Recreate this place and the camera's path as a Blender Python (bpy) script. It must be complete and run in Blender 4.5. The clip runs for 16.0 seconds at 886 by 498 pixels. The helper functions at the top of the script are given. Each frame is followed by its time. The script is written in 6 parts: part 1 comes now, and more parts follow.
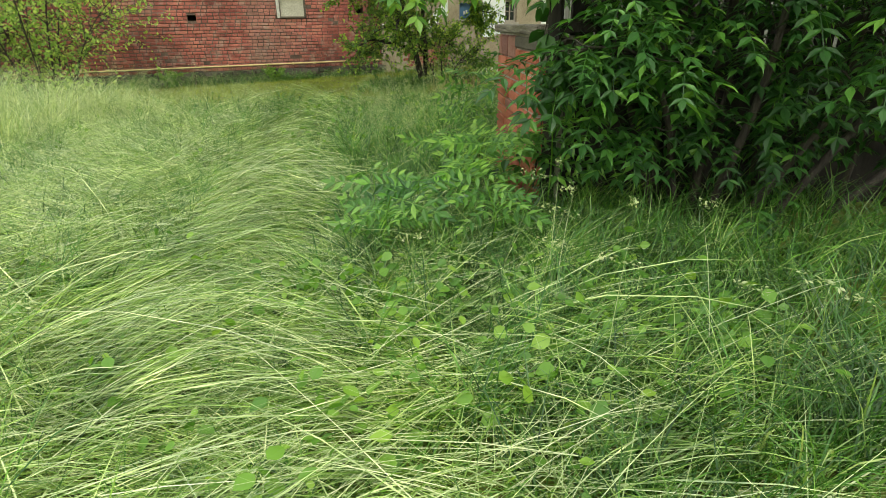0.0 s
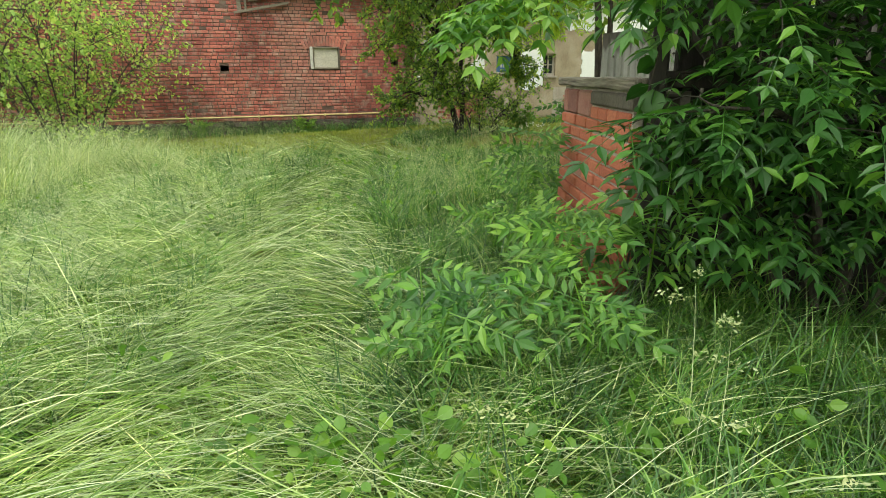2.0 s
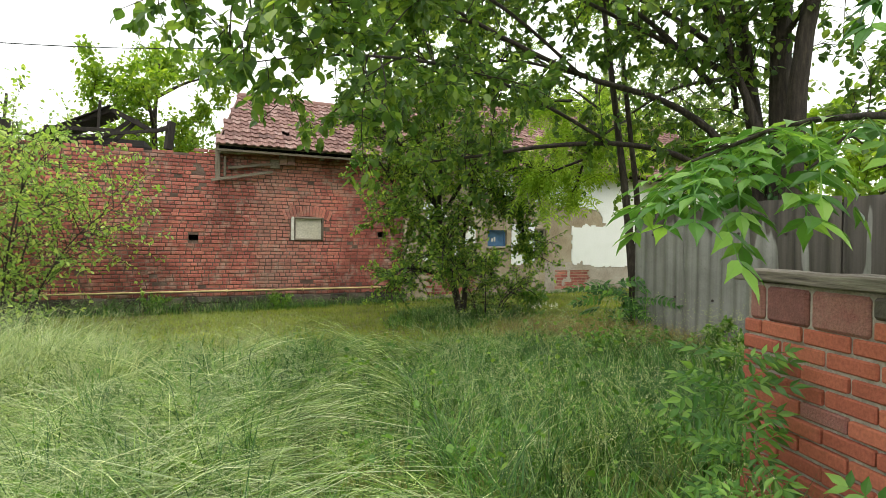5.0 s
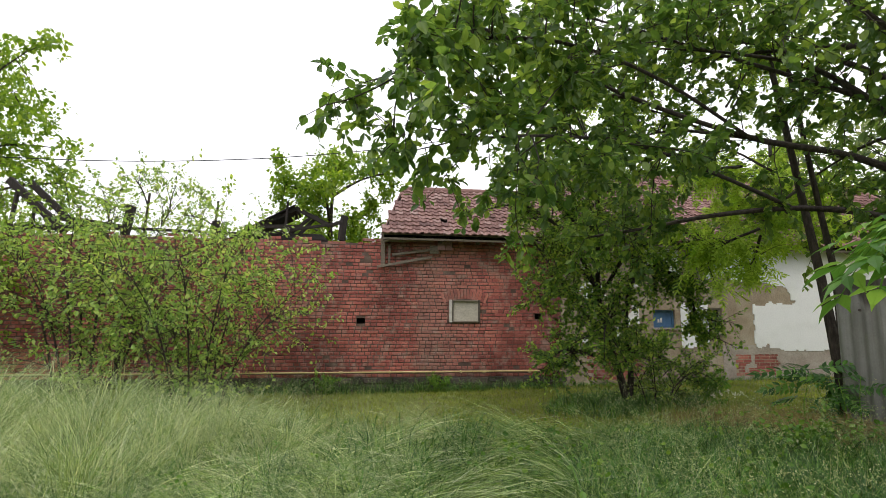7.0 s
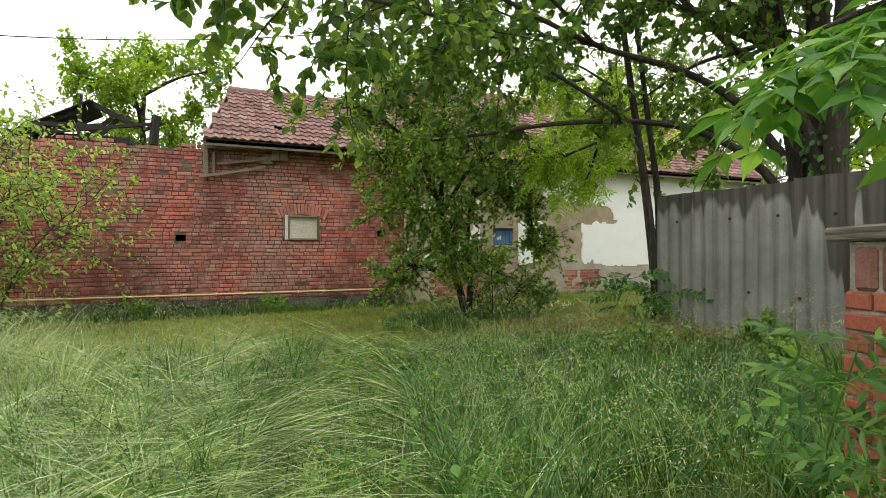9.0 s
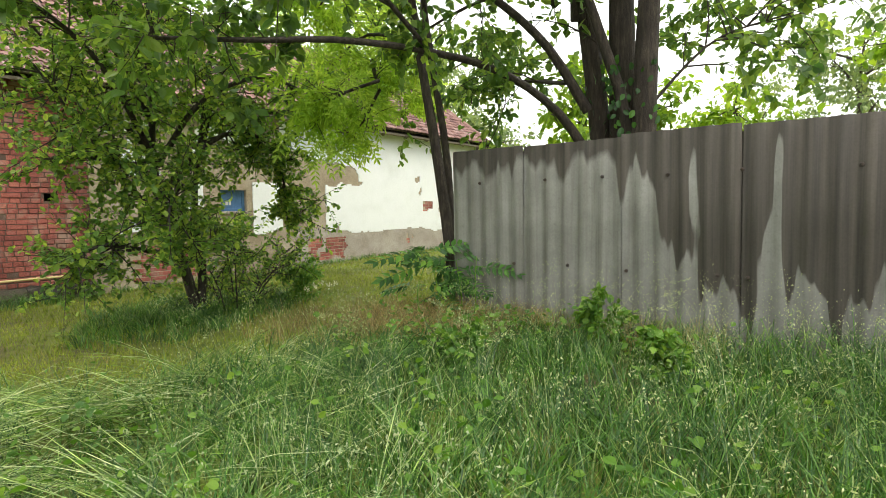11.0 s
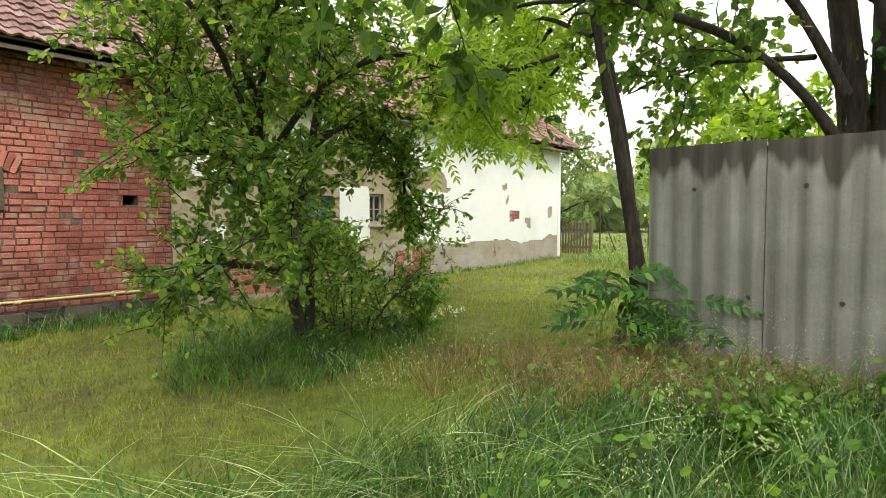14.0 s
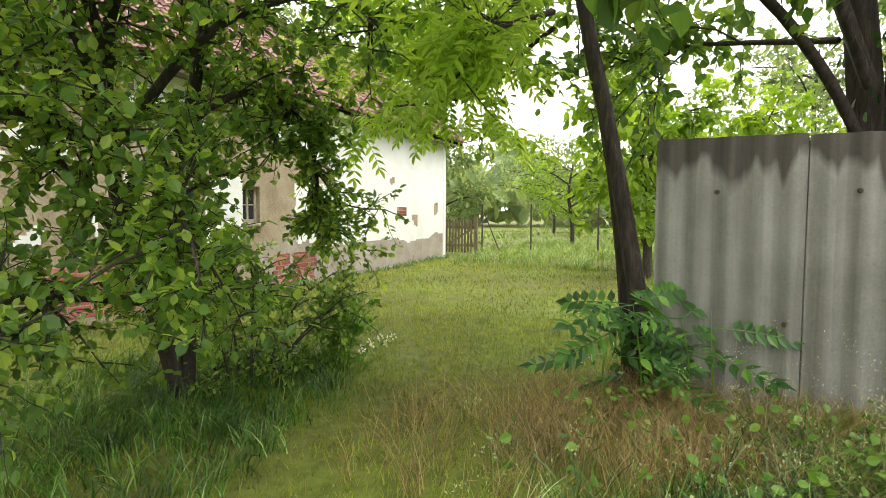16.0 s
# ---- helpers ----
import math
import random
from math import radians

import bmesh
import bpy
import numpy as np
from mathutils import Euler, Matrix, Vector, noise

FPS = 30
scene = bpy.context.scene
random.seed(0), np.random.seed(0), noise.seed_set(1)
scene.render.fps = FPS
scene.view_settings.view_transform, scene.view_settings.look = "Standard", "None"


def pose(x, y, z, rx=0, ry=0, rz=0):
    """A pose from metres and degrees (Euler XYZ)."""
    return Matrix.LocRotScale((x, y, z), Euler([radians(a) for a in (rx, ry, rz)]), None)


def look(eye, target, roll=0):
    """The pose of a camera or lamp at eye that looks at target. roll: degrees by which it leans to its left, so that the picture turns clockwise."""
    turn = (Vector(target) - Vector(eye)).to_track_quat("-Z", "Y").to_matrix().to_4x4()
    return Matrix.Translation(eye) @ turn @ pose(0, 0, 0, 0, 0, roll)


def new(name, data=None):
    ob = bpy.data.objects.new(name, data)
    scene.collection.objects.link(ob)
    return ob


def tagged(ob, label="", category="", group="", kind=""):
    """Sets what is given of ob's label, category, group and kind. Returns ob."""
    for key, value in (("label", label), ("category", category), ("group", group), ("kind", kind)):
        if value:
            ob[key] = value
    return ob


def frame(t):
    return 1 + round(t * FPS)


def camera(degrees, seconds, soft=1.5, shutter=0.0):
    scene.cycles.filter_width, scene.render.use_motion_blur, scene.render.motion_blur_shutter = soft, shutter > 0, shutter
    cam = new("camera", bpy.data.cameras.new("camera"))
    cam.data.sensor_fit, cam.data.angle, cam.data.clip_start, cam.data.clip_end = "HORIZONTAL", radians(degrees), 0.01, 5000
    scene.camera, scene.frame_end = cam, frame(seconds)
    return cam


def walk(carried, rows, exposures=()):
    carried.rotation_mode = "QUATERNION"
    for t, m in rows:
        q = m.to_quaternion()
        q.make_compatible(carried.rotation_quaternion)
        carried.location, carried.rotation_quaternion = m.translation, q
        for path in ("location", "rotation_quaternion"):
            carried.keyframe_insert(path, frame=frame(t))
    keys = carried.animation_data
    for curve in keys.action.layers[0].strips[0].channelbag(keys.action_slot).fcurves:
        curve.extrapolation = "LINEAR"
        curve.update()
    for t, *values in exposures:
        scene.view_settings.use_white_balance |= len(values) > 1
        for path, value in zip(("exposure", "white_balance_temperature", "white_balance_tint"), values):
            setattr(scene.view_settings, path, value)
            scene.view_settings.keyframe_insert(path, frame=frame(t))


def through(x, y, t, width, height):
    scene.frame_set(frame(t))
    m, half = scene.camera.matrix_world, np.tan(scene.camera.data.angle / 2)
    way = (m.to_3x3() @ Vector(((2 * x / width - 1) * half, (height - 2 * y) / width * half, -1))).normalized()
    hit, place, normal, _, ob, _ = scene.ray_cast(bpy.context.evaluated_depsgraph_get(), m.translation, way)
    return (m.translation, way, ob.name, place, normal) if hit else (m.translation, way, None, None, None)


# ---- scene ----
cam = camera(76.1, 16.0, 0.6)
EXPOSURES = [(0.0, 0.31, 6750, 3), (3.0, 0.44, 6650, 3), (5.3, 0.10, 6450, 11), (7.0, -0.36, 6300, 18), (8.0, -0.33, 6300, 18), (9.5, 0.24, 6550, 9), (12.0, 0.57, 6550, 12), (14.0, 0.6, 6600, 11), (16.0, 0.72, 6650, 14)]
PATH = [
    (0, (0.05, -0.277, 1.341), (0.746, 1.436, 0.596), -0.9),
    (0.5, (0.188, -0.12, 1.334), (0.81, 1.642, 0.637), -0.8),
    (1, (0.273, 0.18, 1.302), (0.904, 1.943, 0.617), -0.9),
    (1.5, (0.253, 0.445, 1.31), (0.896, 2.214, 0.651), -0.4),
    (2, (0.206, 0.632, 1.329), (0.845, 2.428, 0.741), -0.3),
    (2.5, (0.098, 1.008, 1.336), (0.761, 2.825, 0.843), -0.1),
    (3, (0.01, 1.287, 1.377), (0.753, 3.102, 0.998), 0.1),
    (3.2, (0.04, 1.358, 1.386), (0.775, 3.178, 1.02), -0.7),
    (5.3, (-0.119, 2.579, 1.427), (0.708, 4.398, 1.51), 0.5),
    (5.5, (-0.128, 2.573, 1.44), (0.627, 4.419, 1.592), 0.4),
    (6, (-0.128, 2.579, 1.385), (0.447, 4.478, 1.636), 0.3),
    (6.5, (-0.102, 2.586, 1.371), (0.304, 4.525, 1.642), 0.4),
    (7, (-0.082, 2.582, 1.354), (0.224, 4.539, 1.629), 0.3),
    (7.5, (-0.024, 2.624, 1.345), (0.205, 4.591, 1.622), 0.3),
    (8, (0.148, 2.796, 1.292), (0.323, 4.771, 1.553), 0),
    (8.5, (0.245, 2.864, 1.257), (0.654, 4.814, 1.429), -0),
    (9, (0.219, 3.172, 1.206), (1.039, 4.996, 1.218), -0.1),
    (9.5, (0.272, 3.597, 1.206), (1.465, 5.201, 1.166), 0.1),
    (9.7, (0.358, 3.619, 1.22), (1.678, 5.12, 1.172), 0.1),
    (11.8, (0.994, 5.808, 1.335), (2.605, 6.987, 1.203), -0.7),
    (12, (1.022, 5.803, 1.356), (2.621, 6.998, 1.247), -0.1),
    (12.5, (0.891, 5.907, 1.392), (2.468, 7.133, 1.299), -0.3),
    (13, (0.964, 6.397, 1.339), (2.456, 7.726, 1.246), -0.2),
    (13.5, (0.963, 6.639, 1.363), (2.45, 7.973, 1.274), 0.1),
    (14, (1.092, 6.967, 1.332), (2.602, 8.275, 1.235), -0.1),
    (14.5, (1.146, 7.356, 1.361), (2.783, 8.499, 1.247), 0.3),
    (15, (1.226, 7.569, 1.352), (2.95, 8.575, 1.234), 0.2),
    (15.5, (1.619, 8.095, 1.32), (3.384, 9.028, 1.19), 0.3),
    (16, (1.741, 8.379, 1.425), (3.535, 9.254, 1.305), 0.3),
]
walk(cam, [(t, look(eye, target, roll)) for t, eye, target, roll in PATH], EXPOSURES)

# ---- light: an even bright overcast sky with a wide soft sun ----
world = bpy.data.worlds.new("overcast_sky")
scene.world = world
world.use_nodes = True
wn, wl = world.node_tree.nodes, world.node_tree.links
sky = wn.new("ShaderNodeTexSky")
sky.sky_type, sky.sun_disc = "NISHITA", False
sky.sun_elevation, sky.sun_rotation = radians(52), radians(200)
sky.dust_density, sky.air_density = 6.0, 1.0
wmix = wn.new("ShaderNodeMix")
wmix.data_type = "RGBA"
wmix.inputs["Factor"].default_value = 0.9
wmix.inputs["B"].default_value = (20.0, 20.3, 20.0, 1)
wl.new(sky.outputs[0], wmix.inputs["A"])
wl.new(wmix.outputs["Result"], wn["Background"].inputs["Color"])
wn["Background"].inputs["Strength"].default_value = 0.1
sun_data = bpy.data.lights.new("sun", "SUN")
sun_data.energy, sun_data.angle, sun_data.color = 1.0, radians(25), (1.0, 0.97, 0.91)
sun = new("sun", sun_data)
sun.matrix_world = look((0, 0, 30), (0 + 30 * math.sin(radians(200)) * -0.6, 30 * math.cos(radians(200)) * -0.6, 0))


# ---- materials ----
def nodes_of(name):
    m = bpy.data.materials.new(name)
    m.use_nodes = True
    n, l = m.node_tree.nodes, m.node_tree.links
    return m, n, l, n["Principled BSDF"]


def ramp(n, stops):
    r = n.new("ShaderNodeValToRGB")
    el = r.color_ramp.elements
    while len(el) < len(stops):
        el.new(0.5)
    for e, (p, c) in zip(el, stops):
        e.position, e.color = p, (*c, 1)
    return r


def noise_tex(n, l, scale, detail=4.0, stretch=None, rough=0.6):
    co = n.new("ShaderNodeTexCoord")
    t = n.new("ShaderNodeTexNoise")
    t.inputs["Scale"].default_value, t.inputs["Detail"].default_value = scale, detail
    t.inputs["Roughness"].default_value = rough
    if stretch:
        mp = n.new("ShaderNodeMapping")
        mp.inputs["Scale"].default_value = stretch
        l.new(co.outputs["Object"], mp.inputs["Vector"])
        l.new(mp.outputs[0], t.inputs["Vector"])
    else:
        l.new(co.outputs["Object"], t.inputs["Vector"])
    return t


def mix(n, l, a, b, fac, mode="MIX"):
    m = n.new("ShaderNodeMix")
    m.data_type, m.blend_type = "RGBA", mode
    for key, v in (("A", a), ("B", b), ("Factor", fac)):
        if isinstance(v, (int, float)):
            m.inputs[key].default_value = v
        elif isinstance(v, tuple):
            m.inputs[key].default_value = (*v, 1)
        else:
            l.new(v, m.inputs[key])
    return m.outputs["Result"]


def bump(n, l, p, tex, strength, dist):
    b = n.new("ShaderNodeBump")
    b.inputs["Strength"].default_value, b.inputs["Distance"].default_value = strength, dist
    l.new(tex, b.inputs["Height"])
    l.new(b.outputs[0], p.inputs["Normal"])


def rough_mat(name, stops, scale=8.0, stretch=None, roughness=0.85, fine=60.0, relief=0.004, random_by=None, spread=0.35, depth=0.28):
    """A weathered surface: a colour ramp over coarse noise, darkened by fine grain; random_by: 'island' or 'object'."""
    m, n, l, p = nodes_of(name)
    coarse = noise_tex(n, l, scale, 5, stretch)
    grain = noise_tex(n, l, fine, 3, stretch)
    fac = coarse.outputs["Fac"]
    if random_by:
        src = n.new("ShaderNodeNewGeometry").outputs["Random Per Island"] if random_by == "island" else n.new("ShaderNodeObjectInfo").outputs["Random"]
        mm = n.new("ShaderNodeMix")
        mm.inputs["Factor"].default_value = 1 - spread
        l.new(fac, mm.inputs["A"])
        l.new(src, mm.inputs["B"])
        fac = mm.outputs["Result"]
    r = ramp(n, stops)
    l.new(fac, r.inputs[0])
    g = ramp(n, [(0.3, (1 - depth,) * 3), (0.7, (1 + 0.43 * depth,) * 3)])
    l.new(grain.outputs["Fac"], g.inputs[0])
    l.new(mix(n, l, r.outputs[0], g.outputs[0], 1.0, "MULTIPLY"), p.inputs["Base Color"])
    p.inputs["Roughness"].default_value = roughness
    bump(n, l, p, grain.outputs["Fac"], 0.6, relief)
    return m


def leaf_mat(name, stops, through=0.4, roughness=0.45, patch=0.9, vary=0.0, clump=0.0):
    """Leaf or blade: colour differs from leaf to leaf; part of the light passes through it."""
    m, n, l, p = nodes_of(name)
    geo = n.new("ShaderNodeNewGeometry")
    r = ramp(n, stops)
    l.new(geo.outputs["Random Per Island"], r.inputs[0])
    big = noise_tex(n, l, patch, 3)
    g = ramp(n, [(0.32, (0.75 - vary, 0.8 - vary, 0.8 - vary)), (0.68, (1.2 + vary, 1.12 + vary, 1.0 + 0.6 * vary))])
    l.new(big.outputs["Fac"], g.inputs[0])
    col = mix(n, l, r.outputs[0], g.outputs[0], 1.0, "MULTIPLY")
    if clump:
        tuft = noise_tex(n, l, 9.0, 3, (1.0, 1.0, 0.35), 0.7)
        c = ramp(n, [(0.36, (1 - clump, 1 - 0.9 * clump, 1 - clump)), (0.64, (1 + clump, 1 + 0.9 * clump, 1 + 0.8 * clump))])
        l.new(tuft.outputs["Fac"], c.inputs[0])
        col = mix(n, l, col, c.outputs[0], 1.0, "MULTIPLY")
    l.new(col, p.inputs["Base Color"])
    p.inputs["Roughness"].default_value = roughness
    tr = n.new("ShaderNodeBsdfTranslucent")
    l.new(mix(n, l, col, (1.6, 1.52, 0.85), 1.0, "MULTIPLY"), tr.inputs["Color"])
    ms = n.new("ShaderNodeMixShader")
    ms.inputs[0].default_value = through
    l.new(p.outputs[0], ms.inputs[1])
    l.new(tr.outputs[0], ms.inputs[2])
    l.new(ms.outputs[0], n["Material Output"].inputs["Surface"])
    return m


BRICK = [(0.0, (0.143, 0.055, 0.051)), (0.2, (0.286, 0.090, 0.073)), (0.45, (0.396, 0.123, 0.095)), (0.7, (0.451, 0.160, 0.119)), (0.9, (0.495, 0.220, 0.160)), (1.0, (0.528, 0.352, 0.264))]


def brick_mat(name, random_by):
    """Old brick: colour from brick to brick, with broad stains and lime bloom that run across the whole wall."""
    m, n, l, p = nodes_of(name)
    geo = n.new("ShaderNodeNewGeometry")
    src = geo.outputs["Random Per Island"] if random_by == "island" else n.new("ShaderNodeObjectInfo").outputs["Random"]
    tex = []
    for scale, detail in ((14.0, 4), (70.0, 3), (0.55, 4), (1.7, 6), (5.5, 5)):
        t = n.new("ShaderNodeTexNoise")
        t.inputs["Scale"].default_value, t.inputs["Detail"].default_value = scale, detail
        l.new(geo.outputs["Position"], t.inputs["Vector"])
        tex.append(t.outputs["Fac"])
    mid, fine, broad, patch, bloom = tex
    mm = n.new("ShaderNodeMix")
    mm.inputs["Factor"].default_value = 0.45
    l.new(src, mm.inputs["A"])
    l.new(mid, mm.inputs["B"])
    r = ramp(n, BRICK)
    l.new(mm.outputs["Result"], r.inputs[0])
    col = r.outputs[0]
    for f, lo, hi in ((fine, (0.66, 0.66, 0.66), (1.16, 1.16, 1.16)), (broad, (0.66, 0.60, 0.60), (1.28, 1.24, 1.22)), (patch, (0.74, 0.72, 0.72), (1.2, 1.2, 1.2))):
        g = ramp(n, [(0.34, lo), (0.66, hi)])
        l.new(f, g.inputs[0])
        col = mix(n, l, col, g.outputs[0], 1.0, "MULTIPLY")
    w = ramp(n, [(0.52, (0, 0, 0)), (0.72, (0.6, 0.6, 0.6))])
    l.new(bloom, w.inputs[0])
    col = mix(n, l, col, (0.40, 0.31, 0.25), w.outputs[0])
    # lime-smeared strip beside the hatch, where an older wall was joined on
    sep_x = n.new("ShaderNodeSeparateXYZ")
    l.new(geo.outputs["Position"], sep_x.inputs[0])
    strip = ramp(n, [(0.0, (0, 0, 0)), (0.12, (0.5, 0.5, 0.5)), (0.55, (0.32, 0.32, 0.32)), (1.0, (0, 0, 0))])
    reach_x = n.new("ShaderNodeMapRange")
    reach_x.inputs["From Min"].default_value, reach_x.inputs["From Max"].default_value = 1.2, 2.9
    l.new(sep_x.outputs["X"], reach_x.inputs["Value"])
    l.new(reach_x.outputs[0], strip.inputs[0])
    col = mix(n, l, col, (0.33, 0.235, 0.185), mix(n, l, strip.outputs[0], fine, 0.5, "MULTIPLY"))
    l.new(col, p.inputs["Base Color"])
    p.inputs["Roughness"].default_value = 0.9
    bump(n, l, p, fine, 0.7, 0.008)
    return m


m_brick = brick_mat("old_red_brick", "island")
m_brick_one = brick_mat("old_red_brick_single", "object")
m_pillar = rough_mat("orange_red_brick", [(0.0, (0.29, 0.075, 0.045)), (0.5, (0.41, 0.115, 0.066)), (1.0, (0.48, 0.16, 0.09))], 5, None, 0.85, 70, 0.003, "object", 0.4)
m_coarse = rough_mat("worn_brick_block", [(0.2, (0.16, 0.07, 0.06)), (0.5, (0.28, 0.11, 0.09)), (0.8, (0.36, 0.20, 0.16))], 12, None, 0.95, 90, 0.012, "object", 0.5)
m_mortar = rough_mat("old_lime_mortar", [(0.3, (0.07, 0.045, 0.036)), (0.5, (0.13, 0.085, 0.066)), (0.7, (0.24, 0.18, 0.145))], 3, None, 0.95, 60, 0.006)
m_mortar_pale = rough_mat("pale_mortar", [(0.3, (0.24, 0.20, 0.165)), (0.7, (0.46, 0.41, 0.35))], 6, None, 0.95, 60, 0.006)
m_stone = rough_mat("field_stone", [(0.2, (0.035, 0.030, 0.025)), (0.5, (0.085, 0.072, 0.058)), (0.9, (0.16, 0.13, 0.10))], 7, None, 0.92, 50, 0.01, "object", 0.5)
m_render = rough_mat("bare_tan_render", [(0.25, (0.25, 0.19, 0.125)), (0.5, (0.37, 0.30, 0.205)), (0.75, (0.46, 0.40, 0.30))], 2.2, None, 0.95, 40, 0.01)
m_dado = rough_mat("grey_cement_dado", [(0.25, (0.30, 0.25, 0.20)), (0.6, (0.42, 0.37, 0.31)), (0.9, (0.50, 0.46, 0.40))], 3.5, None, 0.95, 50, 0.008)
m_white = rough_mat("white_limewash", [(0.2, (0.66, 0.67, 0.62)), (0.5, (0.80, 0.81, 0.78)), (0.9, (0.87, 0.87, 0.85))], 1.3, None, 0.9, 30, 0.001, None, 0.35, 0.07)
m_tile = rough_mat("red_roof_tile", [(0.1, (0.093, 0.053, 0.047)), (0.35, (0.187, 0.098, 0.083)), (0.6, (0.272, 0.153, 0.128)), (0.85, (0.357, 0.255, 0.225))], 2.6, None, 0.85, 40, 0.004, "island", 0.5)
m_tile_one = rough_mat("red_roof_tile_single", [(0.1, (0.093, 0.053, 0.047)), (0.35, (0.187, 0.098, 0.083)), (0.6, (0.272, 0.153, 0.128)), (0.85, (0.357, 0.255, 0.225))], 2.6, None, 0.85, 40, 0.004, "object", 0.5)
m_wood = rough_mat("grey_weathered_wood", [(0.2, (0.085, 0.068, 0.050)), (0.5, (0.20, 0.165, 0.125)), (0.8, (0.32, 0.27, 0.21))], 6, (1, 14, 14), 0.9, 30, 0.006, "object", 0.5)
m_beam = rough_mat("grey_cracked_beam", [(0.28, (0.04, 0.032, 0.026)), (0.42, (0.14, 0.115, 0.09)), (0.6, (0.23, 0.20, 0.16)), (0.8, (0.30, 0.27, 0.22))], 9, (0.35, 6, 6), 0.9, 16, 0.012)
# rotten wood, darkened further so that its colour carries deep shade
m_wood_dark = rough_mat("shade_darkened_rotten_wood", [(0.2, (0.010, 0.008, 0.007)), (0.6, (0.030, 0.024, 0.019)), (0.9, (0.065, 0.052, 0.041))], 6, (3, 3, 0.6), 0.95, 40, 0.006)
m_gate = rough_mat("mossy_gate_wood", [(0.2, (0.10, 0.075, 0.045)), (0.6, (0.19, 0.15, 0.09)), (0.9, (0.26, 0.22, 0.14))], 6, (4, 4, 1), 0.9, 30, 0.004)
m_cream = rough_mat("cream_board", [(0.3, (0.48, 0.44, 0.34)), (0.7, (0.58, 0.54, 0.44))], 3, None, 0.7, 40, 0.002)
m_frame_white = rough_mat("flaking_white_paint", [(0.3, (0.50, 0.47, 0.40)), (0.7, (0.70, 0.68, 0.62))], 9, None, 0.7, 50, 0.003)
m_blue = rough_mat("faded_blue_paint", [(0.3, (0.045, 0.12, 0.24)), (0.7, (0.07, 0.17, 0.32))], 5, None, 0.55, 50, 0.001)
m_pipe = rough_mat("yellow_pipe_paint", [(0.3, (0.56, 0.44, 0.17)), (0.7, (0.70, 0.58, 0.27))], 6, None, 0.45, 40, 0.001)
m_dark = rough_mat("dark_recess", [(0.3, (0.012, 0.010, 0.009)), (0.7, (0.03, 0.026, 0.022))], 5, None, 0.95)
m_metal = rough_mat("rusty_iron", [(0.3, (0.03, 0.025, 0.022)), (0.7, (0.09, 0.06, 0.045))], 20, None, 0.7)
m_bark_dark = rough_mat("dark_bark", [(0.25, (0.020, 0.016, 0.013)), (0.55, (0.055, 0.044, 0.034)), (0.85, (0.12, 0.10, 0.075))], 9, (3, 3, 0.5), 0.9, 45, 0.035)
m_bark = rough_mat("grey_brown_bark", [(0.25, (0.018, 0.014, 0.011)), (0.5, (0.048, 0.036, 0.027)), (0.8, (0.115, 0.09, 0.068))], 9, (3, 3, 0.5), 0.9, 45, 0.035)
m_cable = rough_mat("black_cable", [(0.3, (0.02, 0.02, 0.02)), (0.7, (0.04, 0.04, 0.04))], 5)

m_glass, gn, gl, gp = nodes_of("dusty_window_glass")
gp.inputs["Base Color"].default_value = (0.03, 0.035, 0.035, 1)
gp.inputs["Roughness"].default_value = 0.12

# corrugated fibre-cement: pale grey with dark algae running down from the top edge
m_sheet, n, l, p = nodes_of("fibre_cement_sheet")
base = noise_tex(n, l, 2.2, 5)
grain = noise_tex(n, l, 55, 3)
r = ramp(n, [(0.25, (0.175, 0.172, 0.152)), (0.55, (0.245, 0.242, 0.216)), (0.85, (0.315, 0.312, 0.28))])
l.new(base.outputs["Fac"], r.inputs[0])
co = n.new("ShaderNodeTexCoord")
sep = n.new("ShaderNodeSeparateXYZ")
l.new(co.outputs["Object"], sep.inputs[0])
streak = noise_tex(n, l, 1.0, 2.5, (5.0, 5.0, 0.55), 0.45)
blob = noise_tex(n, l, 1.0, 3, (0.1, 1.15, 0.15))


def mth(op, a, b, clamp=False):
    q = n.new("ShaderNodeMath")
    q.operation, q.use_clamp = op, clamp
    for i, v in enumerate((a, b)):
        if isinstance(v, (int, float)):
            q.inputs[i].default_value = v
        else:
            l.new(v, q.inputs[i])
    return q.outputs[0]


# depth of the stain below the top edge, longer towards the old end of the fence
reach = n.new("ShaderNodeMapRange")
reach.inputs["From Min"].default_value, reach.inputs["From Max"].default_value = 7.0, 6.2
reach.inputs["To Min"].default_value, reach.inputs["To Max"].default_value = 0.33, 1.35
l.new(sep.outputs["Y"], reach.inputs["Value"])
depth_below = mth("SUBTRACT", 1.93, sep.outputs["Z"])
edge = mth("MULTIPLY", reach.outputs[0], mth("ADD", mth("MULTIPLY", streak.outputs["Fac"], 3.4), -0.95))
mask = mth("MULTIPLY", mth("SUBTRACT", edge, depth_below), 11.0, True)
rim = mth("MULTIPLY", mth("SUBTRACT", mth("MULTIPLY", base.outputs["Fac"], 0.30), depth_below), 14.0, True)
mask = mth("MAXIMUM", mask, rim)
thin = noise_tex(n, l, 1.0, 3, (20.0, 20.0, 0.5), 0.6)
tr2 = ramp(n, [(0.32, (0.84, 0.83, 0.80)), (0.5, (1.0, 1.0, 1.0)), (0.7, (1.12, 1.12, 1.12))])
l.new(thin.outputs["Fac"], tr2.inputs[0])
washed = mix(n, l, r.outputs[0], tr2.outputs[0], 1.0, "MULTIPLY")
spots = noise_tex(n, l, 26, 2)
dots = ramp(n, [(0.64, (0, 0, 0)), (0.74, (0.3, 0.3, 0.3))])
l.new(spots.outputs["Fac"], dots.inputs[0])
